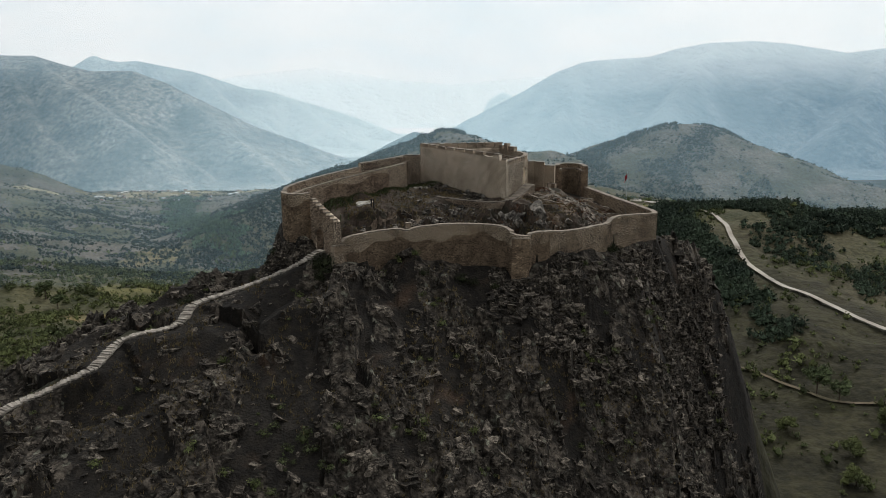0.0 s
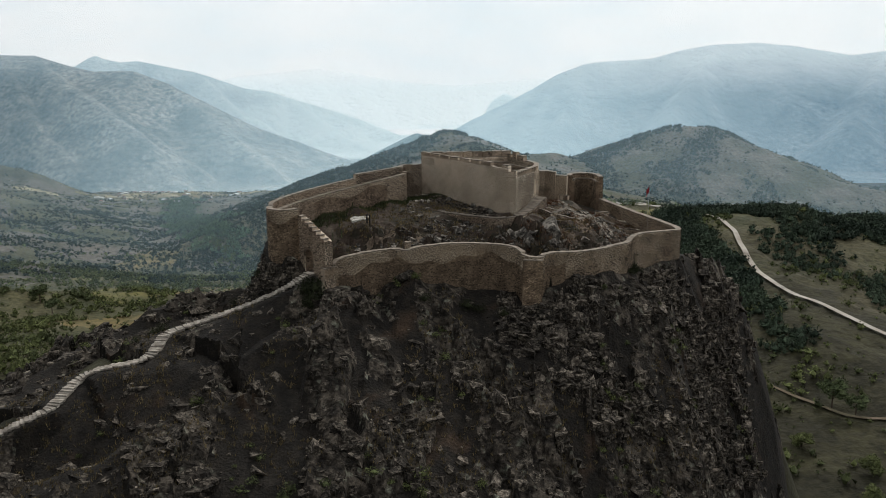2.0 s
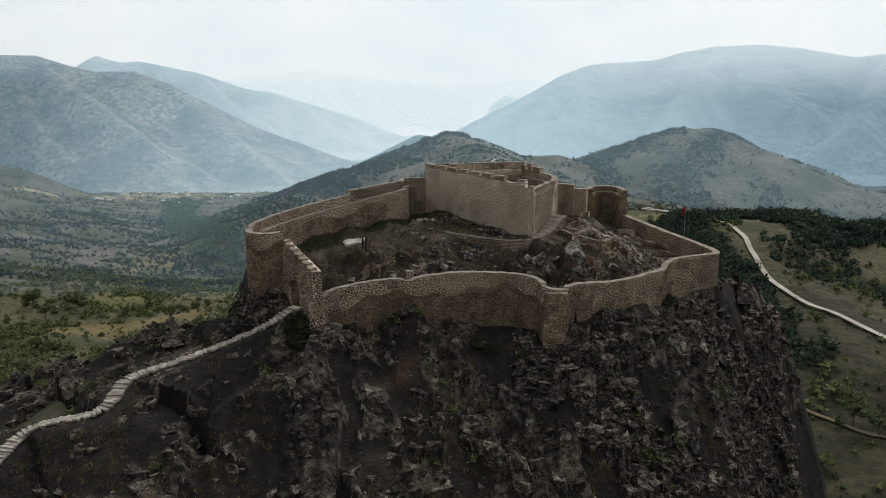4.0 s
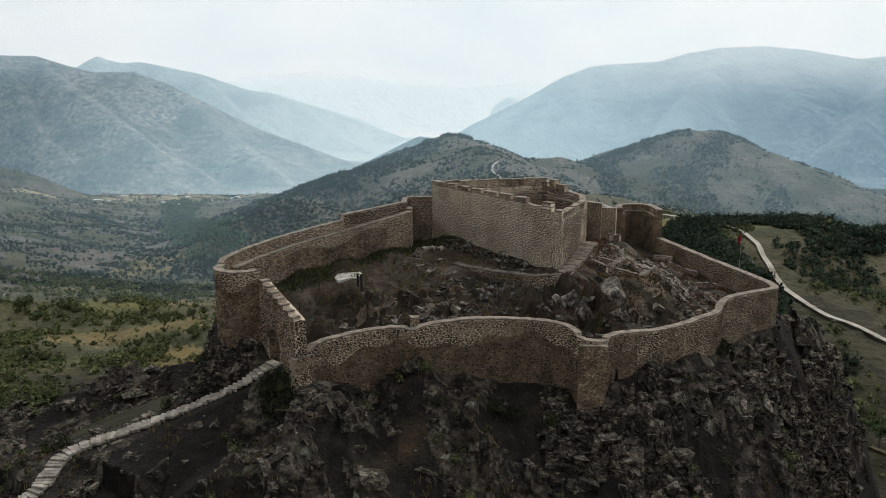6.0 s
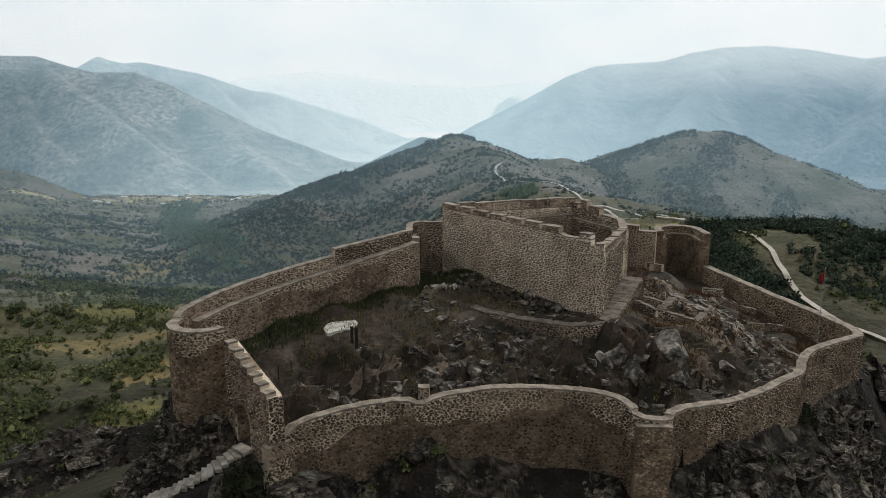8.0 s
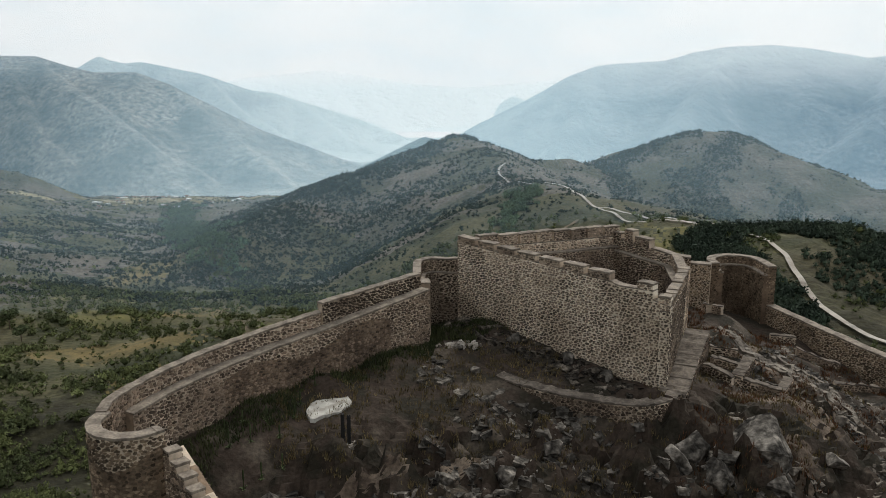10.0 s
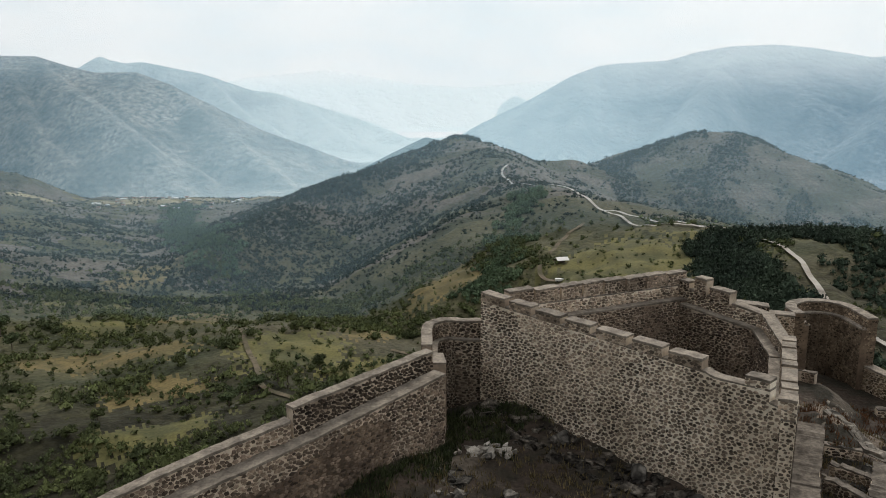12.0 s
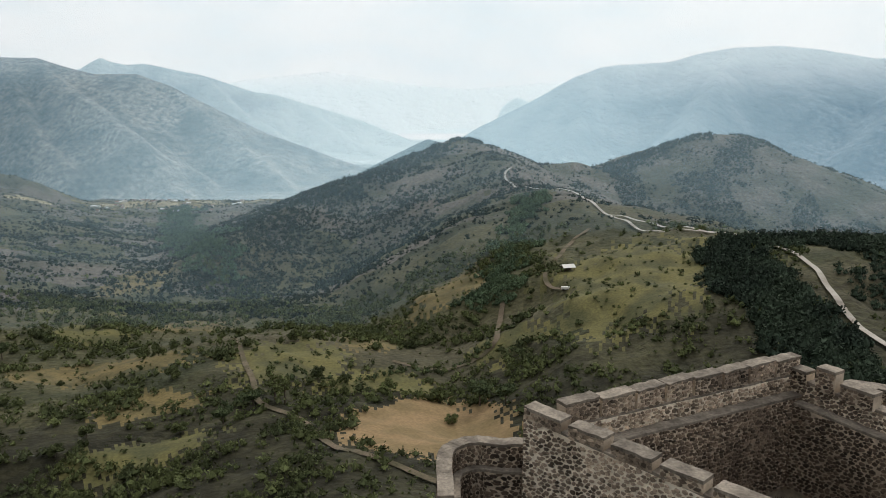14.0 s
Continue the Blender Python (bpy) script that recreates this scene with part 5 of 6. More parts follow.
# tilted slabs of bedrock on the yard's east slope
for k in range(22):
    rg = random.Random(460 + k)
    x0, y0 = 16.9 + k * 0.24 + rg.uniform(-0.3, 0.3), 128.0 - k * 0.34 + rg.uniform(-1.6, 1.6)
    ln = rg.uniform(2.2, 4.6)
    pts = [(x0 + ln * t * 0.5 + rg.uniform(-0.12, 0.12), y0 - ln * t * 0.87) for t in (0, 0.35, 0.7, 1)]
    u, qq, nn = along([(x, y, float(crag_at(x, y)) + rg.uniform(0.05, 0.3)) for x, y in pts], 0.4)
    v, f = strip_mesh(qq, nn, rg.uniform(0.08, 0.25), -rg.uniform(0.08, 0.3), qq[:, 2] - 1.2, qq[:, 2], 0.3, 460 + k)
    tagged(raw("bedrock_slab", v, f, M_STRATA), "tilted slab of pale bedrock in the yard", "rock", "bedrock slabs")

# ---------------------------------------------------------------- stepped path up to the gate
path = tagged(empty("stone_path", -31.0, 95.0, -5.0), "winding stepped path of pale stone slabs up to the gate", "path")
pu, pq, pn = along(smooth_nodes(PATH_WAY, 2), 0.25)
STEP_MESHES = []
for k in range(5):
    rg = np.random.RandomState(500 + k)
    hw, hd = 0.66, 0.205
    v = np.array([(-hd, -hw, -0.16), (hd, -hw, -0.16), (hd, hw, -0.16), (-hd, hw, -0.16), (-hd, -hw, 0.05), (hd, -hw, 0.05), (hd, hw, 0.05), (-hd, hw, 0.05)]) + (rg.rand(8, 3) - 0.5) * np.array([0.07, 0.22, 0.03])
    inset = v[4:] * np.array([0.92, 0.95, 1.0]) + np.array([0, 0, 0.04])
    v = np.concatenate([v, inset])
    me = bpy.data.meshes.new("step")
    me.from_pydata([tuple(p) for p in v.tolist()], [], [(3, 2, 1, 0), (0, 1, 5, 4), (1, 2, 6, 5), (2, 3, 7, 6), (3, 0, 4, 7), (4, 5, 9, 8), (5, 6, 10, 9), (6, 7, 11, 10), (7, 4, 8, 11), (8, 9, 10, 11)])
    me.materials.append(M_STEP)
    STEP_MESHES.append(me)
for k, s in enumerate(np.arange(0.2, pu[-1], 0.385)):
    x, y, z = (float(np.interp(s, pu, pq[:, c])) for c in range(3))
    nx, ny = float(np.interp(s, pu, pn[:, 0])), float(np.interp(s, pu, pn[:, 1]))
    ob = new("step", STEP_MESHES[k * 7 % 5])
    ob.parent = path
    ob.matrix_basis = Matrix.Translation(Vector((x, y, round(z / 0.2) * 0.12 + z * 0.4)) - path.location) @ Matrix.Rotation(math.atan2(nx, -ny), 4, "Z")

# ---------------------------------------------------------------- small things in the yard
rg = np.random.RandomState(9)
aa, kk = np.meshgrid(np.linspace(0, 2 * math.pi, 33), np.array([0.02, 0.3, 0.55, 0.8, 0.97, 1.0]), indexing="ij")
edge_r = (1.0 + 0.16 * np.sin(2 * aa + 0.7) + 0.10 * np.sin(3 * aa + 2.0) + 0.06 * np.sin(5 * aa) + 0.05 * np.sin(9 * aa + 1.0)) * kk
sx, sy = -11.25 + 1.1 * edge_r * np.cos(aa), 113.0 + 1.8 * edge_r * np.sin(aa)
tagged(sheet("concrete_slab", sx, sy, crag_at(sx, sy) * 0.35 + 0.65 * float(crag_at(-11.1, 113.1)) + 0.07 - 0.3 * (kk > 0.98), [M_SLAB], False), "uneven patch of pale concrete lying in the yard", "slab")


def iron_post(x, y, z, height):
    """A rolled H-section post."""
    prof = [(-0.09, -0.09), (0.09, -0.09), (0.09, -0.065), (0.02, -0.065), (0.02, 0.065), (0.09, 0.065), (0.09, 0.09), (-0.09, 0.09), (-0.09, 0.065), (-0.02, 0.065), (-0.02, -0.065), (-0.09, -0.065)]
    v = [(a, b, 0.0) for a, b in prof] + [(a, b, height) for a, b in prof]
    f = [(k, (k + 1) % 12, 12 + (k + 1) % 12, 12 + k) for k in range(12)] + [(12, 13, 14, 15, 22, 23), (15, 16, 21, 22), (16, 17, 18, 19, 20, 21)]
    ob = raw("iron_post", v, f, M_IRON)
    ob.location = (x, y, z)
    tagged(ob, "upright dark iron post set in a rubble footing", "post", "pair of posts")


pz = float(crag_at(-9.75, 109.3))
iron_post(-9.9, 109.3, pz - 0.1, 1.85)
iron_post(-9.56, 109.25, pz - 0.1, 1.8)
rock_field("post_footing", np.array([(-9.75, 109.2)] * 26) + np.random.RandomState(3).normal(0, 0.33, (26, 2)), 0.1 + 0.14 * np.random.RandomState(4).rand(26), np.full(26, pz + 0.05), M_STEP, 12, "rubble footing of broken pale stones")
rock_field("rubble_heap", np.array([(-3.55, 121.2)] * 40) + np.random.RandomState(13).normal(0, 0.55, (40, 2)) * np.array([1.4, 0.5]), 0.12 + 0.16 * np.random.RandomState(14).rand(40),
           np.full(40, float(crag_at(-3.55, 121.2)) + 0.1), M_STEP, 15, "small heap of pale rubble stones")

rk = np.random.RandomState(21)
t_, o_ = rk.rand(260), rk.rand(260) ** 1.5
kx, ky = -3.2 + 11.4 * t_ - 1.7 * o_, 127.6 - 11.3 * t_ - 1.9 * o_
rock_field("keep_foot_rocks", np.stack([kx, ky], 1), 0.14 + 0.5 * rk.rand(260) ** 2.5, crag_at(kx, ky), M_SLOPE_ROCK, 22, "dark broken bedrock along the foot of the keep")
flag_z = float(crag_at(27.2, 117.0))
flagpole = tagged(empty("flagpole", 27.2, 117.0, flag_z), "thin metal flagpole with a red flag hanging limp", "flagpole")
bm = bmesh.new()
bmesh.ops.create_cone(bm, segments=10, radius1=0.035, radius2=0.02, depth=9.3, cap_ends=True, matrix=Matrix.Translation((0, 0, 4.5)))
bmesh.ops.create_uvsphere(bm, u_segments=10, v_segments=6, radius=0.07, matrix=Matrix.Translation((0, 0, 9.17)))
me = bpy.data.meshes.new("pole")
bm.to_mesh(me)
bm.free()
me.materials.append(M_POLE)
new("pole", me).parent = flagpole
cols, rows = 14, 10
v, f = [], []
for i in range(cols):
    for j in range(rows):
        s, h = i / (cols - 1), j / (rows - 1)
        drop = 0.75 * s ** 1.2
        v.append((-0.04 - 0.36 * s + 0.04 * math.sin(7 * s + 3 * h), 0.1 * math.sin(9 * s + 2 * h) * (0.3 + s), 8.95 - 0.8 * h - drop * 0.8))
for i in range(cols - 1):
    for j in range(rows - 1):
        f.append((i * rows + j, i * rows + j + 1, (i + 1) * rows + j + 1, (i + 1) * rows + j))
cloth = raw("flag", v, f, M_RED, flagpole, True)
cloth["label"] = "red cloth flag"

# ---------------------------------------------------------------- roads and tracks


def ribbon(name, way, width, mat, lift, label, z_at=ground_at):
    u, q, nrm = along(smooth_nodes([(x, y, 0.0) for x, y in way], 2), 4.0)
    rg = np.random.RandomState(len(way))
    offs = np.array([-0.5, -0.25, 0.0, 0.25, 0.5]) * width
    wob = 1 + 0.16 * (rg.rand(len(u), 1) - 0.5)
    px_, py_ = q[:, :1] + nrm[:, :1] * offs * wob, q[:, 1:2] + nrm[:, 1:2] * offs * wob
    pz_ = z_at(px_, py_)
    side = np.array([-1.2, -0.6, 0.0, 0.6, 1.2]) * width
    level = z_at(q[:, :1] + nrm[:, :1] * side, q[:, 1:2] + nrm[:, 1:2] * side).max(axis=1, keepdims=True)
    level = np.convolve(np.pad(level[:, 0], 3, "edge"), np.ones(7) / 7, "valid")[:, None]
    return tagged(sheet(name, px_, py_, 0.8 * level + 0.2 * pz_ + lift + 0 * px_, [mat]), label, "road", kind="structure")


ribbon("road_ridge", [(70, 1166), (57, 1135), (65, 1083), (80, 991), (104, 960), (122, 935), (122, 832), (127, 772), (137, 728), (147, 698), (153, 670), (171, 655), (186, 640), (184, 615), (181, 600), (186, 560), (185, 515), (179, 481), (174, 455), (172, 421), (176, 402), (186, 366), (195, 333), (210, 290), (235, 240)],
       3.0, M_ROAD, 1.3, "pale winding gravel road along the ridge")
ribbon("road_spur", [(128, 790), (142, 770), (160, 735), (172, 700), (178, 655)], 3.5, M_ROAD, 0.5, "narrow pale branch of the gravel road")
ribbon("road_track_hut", [(104, 738), (83, 698), (66, 640), (60, 621), (51, 596), (53, 580), (61, 571)], 3.0, M_TRACK, 0.25, "brown dirt track down to the hut")
ribbon("road_track_slope", [(25, 590), (22, 570), (19, 540), (17, 513), (-20, 508), (-40, 512)], 3.2, M_TRACK, 0.3, "brown dirt track through the scrub")
ribbon("road_track_valley", [(-150, 570), (-135, 545), (-122, 510), (-111, 480), (-101, 455), (-94, 428), (-84, 414), (-68, 405), (-59, 380), (-44, 355), (-24, 335), (0, 318), (25, 300)], 2.8, M_TRACK, 0.5, "worn farm track along the valley fields")
ribbon("road_track_east", [(120, 322), (131, 312), (140, 297), (150, 284), (165, 276), (200, 268)], 2.0, M_TRACK, 0.3, "pale farm track below the castle rock")


for k, (cx, cy, ax, ay, turn) in enumerate([(17.0, 117.5, 2.6, 5.0, 35), (20.5, 122.0, 2.2, 4.5, 35), (15.0, 111.5, 1.8, 2.4, 20), (18.5, 130.0, 2.5, 4.0, 0), (-6.0, 108.4, 0.7, 5.0, -62)]):
    aa, kk = np.meshgrid(np.linspace(0, 2 * math.pi, 41), np.linspace(0.02, 1, 14), indexing="ij")
    rr_ = kk * (0.8 + 0.9 * (fbm(2.5 * np.cos(aa) + 9 * k, 2.5 * np.sin(aa), 4, 79) - 0.3))
    c_, s_ = math.cos(radians(turn)), math.sin(radians(turn))
    fx_, fy_ = cx + rr_ * np.cos(aa) * ax * c_ - rr_ * np.sin(aa) * ay * s_, cy + rr_ * np.cos(aa) * ax * s_ + rr_ * np.sin(aa) * ay * c_
    tagged(sheet("ground_tan_soil", fx_, fy_, crag_at(fx_, fy_) + 0.05 - 0.12 * kk ** 6, [M_TAN]), "bare patch of tan soil in the yard", "soil", kind="structure")
# ---------------------------------------------------------------- plants


def foliage(name, xyz, radii, mat, seed, label, leaves=22, tall=0.85, kind="stuff", leaf=0.5, category="shrubs", parent=None, heart=0.5):
    """Shrubs or crowns: for each a small uneven core and many leaf clumps round it, with gaps."""
    rg = np.random.RandomState(seed)
    n = len(xyz)
    core = np.array([(1, 0, 0), (0, 1, 0), (-1, 0, 0), (0, -1, 0), (0, 0, 1), (0, 0, -1)], dtype=float)
    core_f = np.array([(0, 1, 4), (1, 2, 4), (2, 3, 4), (3, 0, 4), (1, 0, 5), (2, 1, 5), (3, 2, 5), (0, 3, 5)])
    cv = core[None] * (heart + 0.3 * rg.rand(n, 6, 1)) * np.array([1, 1, tall])
    ph, ct = rg.rand(n, leaves) * 6.283, rg.uniform(-0.55, 1, (n, leaves))
    st = np.sqrt(1 - ct * ct)
    d = 0.55 + 0.5 * rg.rand(n, leaves)
    c = np.stack([np.cos(ph) * st * d, np.sin(ph) * st * d, ct * d * tall], axis=-1)
    tri = rg.normal(0, 1, (n, leaves, 3, 3))
    tri /= np.linalg.norm(tri, axis=-1, keepdims=True)
    lv = c[:, :, None] + tri * leaf * (0.6 + 0.8 * rg.rand(n, leaves, 1, 1))
    stretch = 0.75 + 0.5 * rg.rand(n, 1, 3)
    both = np.concatenate([cv, lv.reshape(n, -1, 3)], axis=1) * stretch * radii[:, None, None]
    both += (xyz + np.stack([0 * radii, 0 * radii, radii * tall * 0.55], axis=-1))[:, None]
    per = 6 + leaves * 3
    f = np.concatenate([core_f, (6 + np.arange(leaves * 3)).reshape(-1, 3)])
    faces = (f[None] + (np.arange(n) * per)[:, None, None]).reshape(-1, 3)
    ob = raw(name, both.reshape(-1, 3), faces.tolist(), mat, parent)
    return tagged(ob, label, category, kind=kind) if parent is None else ob


def scatter(n, x0, x1, y0, y1, seed, keep=None):
    rg = np.random.RandomState(seed)
    p = np.stack([rg.uniform(x0, x1, n), rg.uniform(y0, y1, n)], axis=1)
    return p if keep is None else p[keep(p[:, 0], p[:, 1])]


def in_sight(x, y):
    return np.abs(x + 0.02 * y) < 0.63 * y + 30


def scrub_mask(x, y):
    dense = fbm(x / 55, y / 55, 4, 301)
    wet = np.exp(-((x + 75 + 0.28 * (y - 520)) / 70) ** 2) * 0.12
    return dense + wet


def meadow_free(x, y):
    """Few shrubs on the open fields."""
    out = np.ones(np.shape(x), dtype=bool)
    for cx, cy, ax, ay in ((-13, 404, 34, 48), (-46, 474, 32, 14), (-92, 500, 29, 42), (-126, 388, 25, 14), (112, 560, 55, 80), (-200, 508, 50, 18), (-8, 655, 22, 44), (-246, 598, 22, 20), (-196, 655, 22, 26)):
        out &= ((x - cx) / ax) ** 2 + ((y - cy) / ay) ** 2 > 1
    return out


def road_free(x, y):
    return np.abs(ridge(x, y, [(a, b, 0) for a, b, c in ROAD_RIDGE], 1.0, 1e6, 1.0, 0.01)) > 7


def on_ground(p):
    return np.concatenate([p, ground_at(p[:, 0], p[:, 1])[:, None]], axis=1)


rg = np.random.RandomState(77)
p = scatter(40000, -520, 420, 225, 760, 31, lambda x, y: in_sight(x, y) & (np.random.RandomState(311).rand(len(x)) < np.clip((scrub_mask(x, y) - 0.41 - 0.10 * np.clip((y - 470) / 120, 0, 1)) * 4.5, 0.07, 0.9)) & meadow_free(x, y) & road_free(x, y) & (np.hypot(x, y - 110) > 100))[:15000]
foliage("scrub_near", on_ground(p), 0.55 + 2.6 * rg.rand(len(p)) ** 2.2, M_LEAF, 32, "dark green scrub scattered over the valley", 22, 0.95, leaf=0.34)
p = scatter(5000, -300, 260, 300, 760, 33, lambda x, y: in_sight(x, y) & ~meadow_free(x, y) & (((x + 13) / 36) ** 2 + ((y - 404) / 50) ** 2 > 1))[:420]
foliage("scrub_meadow", on_ground(p), 0.5 + 1.3 * rg.rand(len(p)) ** 2, M_LEAF, 34, "single small shrubs on the meadows", 20)
p = scatter(45000, -1150, 900, 760, 1950, 35, lambda x, y: in_sight(x, y) & (np.random.RandomState(312).rand(len(x)) < np.clip((fbm(x / 60, y / 45, 4, 305) - 0.43) * 6.0, 0.05, 0.95)) & road_free(x, y))[:13000]
foliage("scrub_far", on_ground(p), 1.1 + 2.2 * rg.rand(len(p)) ** 1.8, M_FAR_LEAF, 36, "dark scrub dotted over the far hills", 7)
for name, x0, x1, y0, y1, sd in (("scrub_right_hill", 230, 680, 1080, 1410, 91), ("scrub_middle_hill", -290, 240, 860, 1440, 93), ("scrub_middle_flank", -250, 60, 900, 1440, 95)):
    p = scatter(11000, x0, x1, y0, y1, sd, lambda x, y: in_sight(x, y) & road_free(x, y) & (np.random.RandomState(sd).rand(len(x)) < np.clip((fbm(x / 60, y / 60, 4, sd) - 0.34) * 3.2, 0.1, 0.9)))[:1600 if sd == 95 else 4600]
    foliage(name, on_ground(p), 1.3 + 2.0 * np.random.RandomState(sd + 1).rand(len(p)) ** 1.5, M_FAR_LEAF, sd + 2, "dark round shrubs dotted over the hillside", 8, 0.9)


p = scatter(42000, -640, 20, 690, 1450, 39, lambda x, y: in_sight(x, y) & (np.random.RandomState(313).rand(len(x)) < np.clip((fbm(x / 40, y / 26, 4, 313) - 0.45) * 6.5, 0.03, 0.95)) & (x < -90 - 0.24 * (y - 700)))[:7000]
foliage("scrub_valley", on_ground(p), 0.9 + 2.4 * np.random.RandomState(40).rand(len(p)) ** 2.0, M_FAR_LEAF, 40, "dark scrub in clumps over the valley's far slopes", 10, 0.95)
HEDGES = [[(-480, 700), (-380, 724), (-300, 700), (-235, 720)], [(-520, 865), (-420, 850), (-330, 880)], [(-300, 760), (-222, 800), (-180, 860)], [(-640, 1050), (-520, 1010), (-420, 1040)], [(-560, 1200), (-480, 1180), (-400, 1220)],
          [(-350, 560), (-280, 590), (-200, 575)], [(-250, 640), (-160, 668), (-90, 655)], [(-700, 1560), (-600, 1600), (-500, 1570)]]
p = []
for k, line in enumerate(HEDGES):
    hu, hq, hn = along([(x, y, 0.0) for x, y in line], 2.6)
    hr = np.random.RandomState(640 + k)
    side = hr.normal(0, 3.0, len(hu))
    p.append((hq[:, :2] + hn * side[:, None])[hr.rand(len(hu)) < 0.8])
p = np.concatenate(p)
foliage("hedgerows", on_ground(p), 1.2 + 2.0 * np.random.RandomState(41).rand(len(p)) ** 1.5, M_LEAF, 41, "dark hedgerows crossing the valley slopes", 18, 1.0, leaf=0.35)
p = scatter(30000, -420, 60, 330, 760, 37, lambda x, y: in_sight(x, y) & (fbm(x / 32, y / 32, 4, 309) > 0.58) & meadow_free(x, y))[:1300]
foliage("tree_groups", on_ground(p), 1.5 + 2.3 * rg.rand(len(p)), M_LEAF, 38, "groups of dark round trees in the valley", 46, 1.0, leaf=0.3, category="trees")


def wood(name, x0, x1, y0, y1, count, size, seed, mat, label, test=None):
    p = scatter(count, x0, x1, y0, y1, seed, lambda x, y: (road_free(x, y) if test is None else test(x, y) & road_free(x, y)))
    thin = fbm(p[:, 0] / 14, p[:, 1] / 14, 3, seed) + 0.5 * np.random.RandomState(seed + 5).rand(len(p)) > 0.62
    p = p[thin]
    foliage(name, on_ground(p), size * (0.5 + 0.8 * np.random.RandomState(seed).rand(len(p))), mat, seed + 1, label, 28, 1.15, leaf=0.33, category="wood")


def near_line(nodes, width):
    return lambda x, y: (-ridge(x, y, [(a, b, 0.0) for a, b in nodes], 1.0, 1e6, 1.0, 0.01) < width * 2.6 * np.clip(fbm(x / 30, y / 30, 4, 311) - 0.15, 0, 1))


wood("wood_ridge", 90, 185, 380, 640, 9000, 3.0, 41, M_WOOD_LEAF, "dark dense wood below the ridge road", near_line([(170, 600), (160, 540), (152, 480), (148, 430), (135, 390)], 19))
wood("wood_east", 185, 420, 440, 660, 9000, 3.0, 43, M_WOOD_LEAF, "dark wood beyond the ridge road", near_line([(205, 600), (215, 560), (240, 530), (300, 560), (350, 580)], 30))
wood("wood_roadside", 110, 180, 300, 480, 2600, 2.0, 45, M_WOOD_LEAF, "dark trees on the slope under the road", near_line([(155, 455), (150, 400), (150, 350)], 12))
wood("wood_gully", -10, 90, 560, 960, 8000, 2.3, 47, M_GULLY_LEAF, "green wood filling the side gully", near_line([(22, 610), (34, 680), (44, 760), (62, 860), (75, 930)], 17))
wood("wood_valley", -280, 60, 520, 980, 4500, 2.3, 49, M_LEAF, "band of trees along the stream", near_line([(10, 560), (-40, 590), (-80, 640), (-140, 720), (-200, 820), (-260, 930)], 20))
wood("wood_stream", -700, -230, 900, 1750, 26000, 3.0, 61, M_GULLY_LEAF, "pale green trees along the valley stream", near_line([(-255, 930), (-300, 1040), (-390, 1200), (-450, 1380), (-520, 1560), (-560, 1720)], 30))
wood("wood_hill", -260, 40, 1150, 1460, 4500, 3.0, 51, M_FAR_LEAF, "dark pine scrub on the middle hill", near_line([(5, 1445), (-60, 1400), (-140, 1310), (-200, 1235)], 34))
wood("wood_hill_flank", -240, 60, 900, 1300, 2200, 2.6, 53, M_FAR_LEAF, "dark scrub on the hill's flank", lambda x, y: (fbm(x / 45, y / 45, 3, 321) > 0.59))
wood("wood_right_hill", 180, 420, 1150, 1420, 3400, 3.0, 55, M_FAR_LEAF, "dark scrub along the right hill's shoulder", near_line([(232, 1340), (310, 1395), (390, 1402)], 20))
wood("wood_hedges", -130, 30, 400, 560, 2200, 1.8, 57, M_WILLOW, "pale willow hedges along the field edges", near_line([(10, 520), (-25, 500), (-45, 478), (-80, 470), (-95, 440), (-112, 420)], 5))
wood("wood_foot", -60, 50, 420, 480, 800, 1.9, 59, M_LEAF, "trees at the foot of the fields", near_line([(40, 470), (10, 455), (-10, 480)], 9))


wood("wood_beyond_road", 180, 420, 280, 520, 6500, 2.2, 81, M_WOOD_LEAF, "dark trees on the slope beyond the road", near_line([(205, 500), (235, 450), (262, 400), (300, 360)], 30))
wood("wood_west_foot", -300, -50, 215, 400, 9000, 1.6, 83, M_LEAF, "dark scrub wood under the castle hill", lambda x, y: in_sight(x, y) & meadow_free(x, y) & (fbm(x / 24, y / 24, 4, 327) > 0.55) & (np.hypot(x, y - 110) > 105))


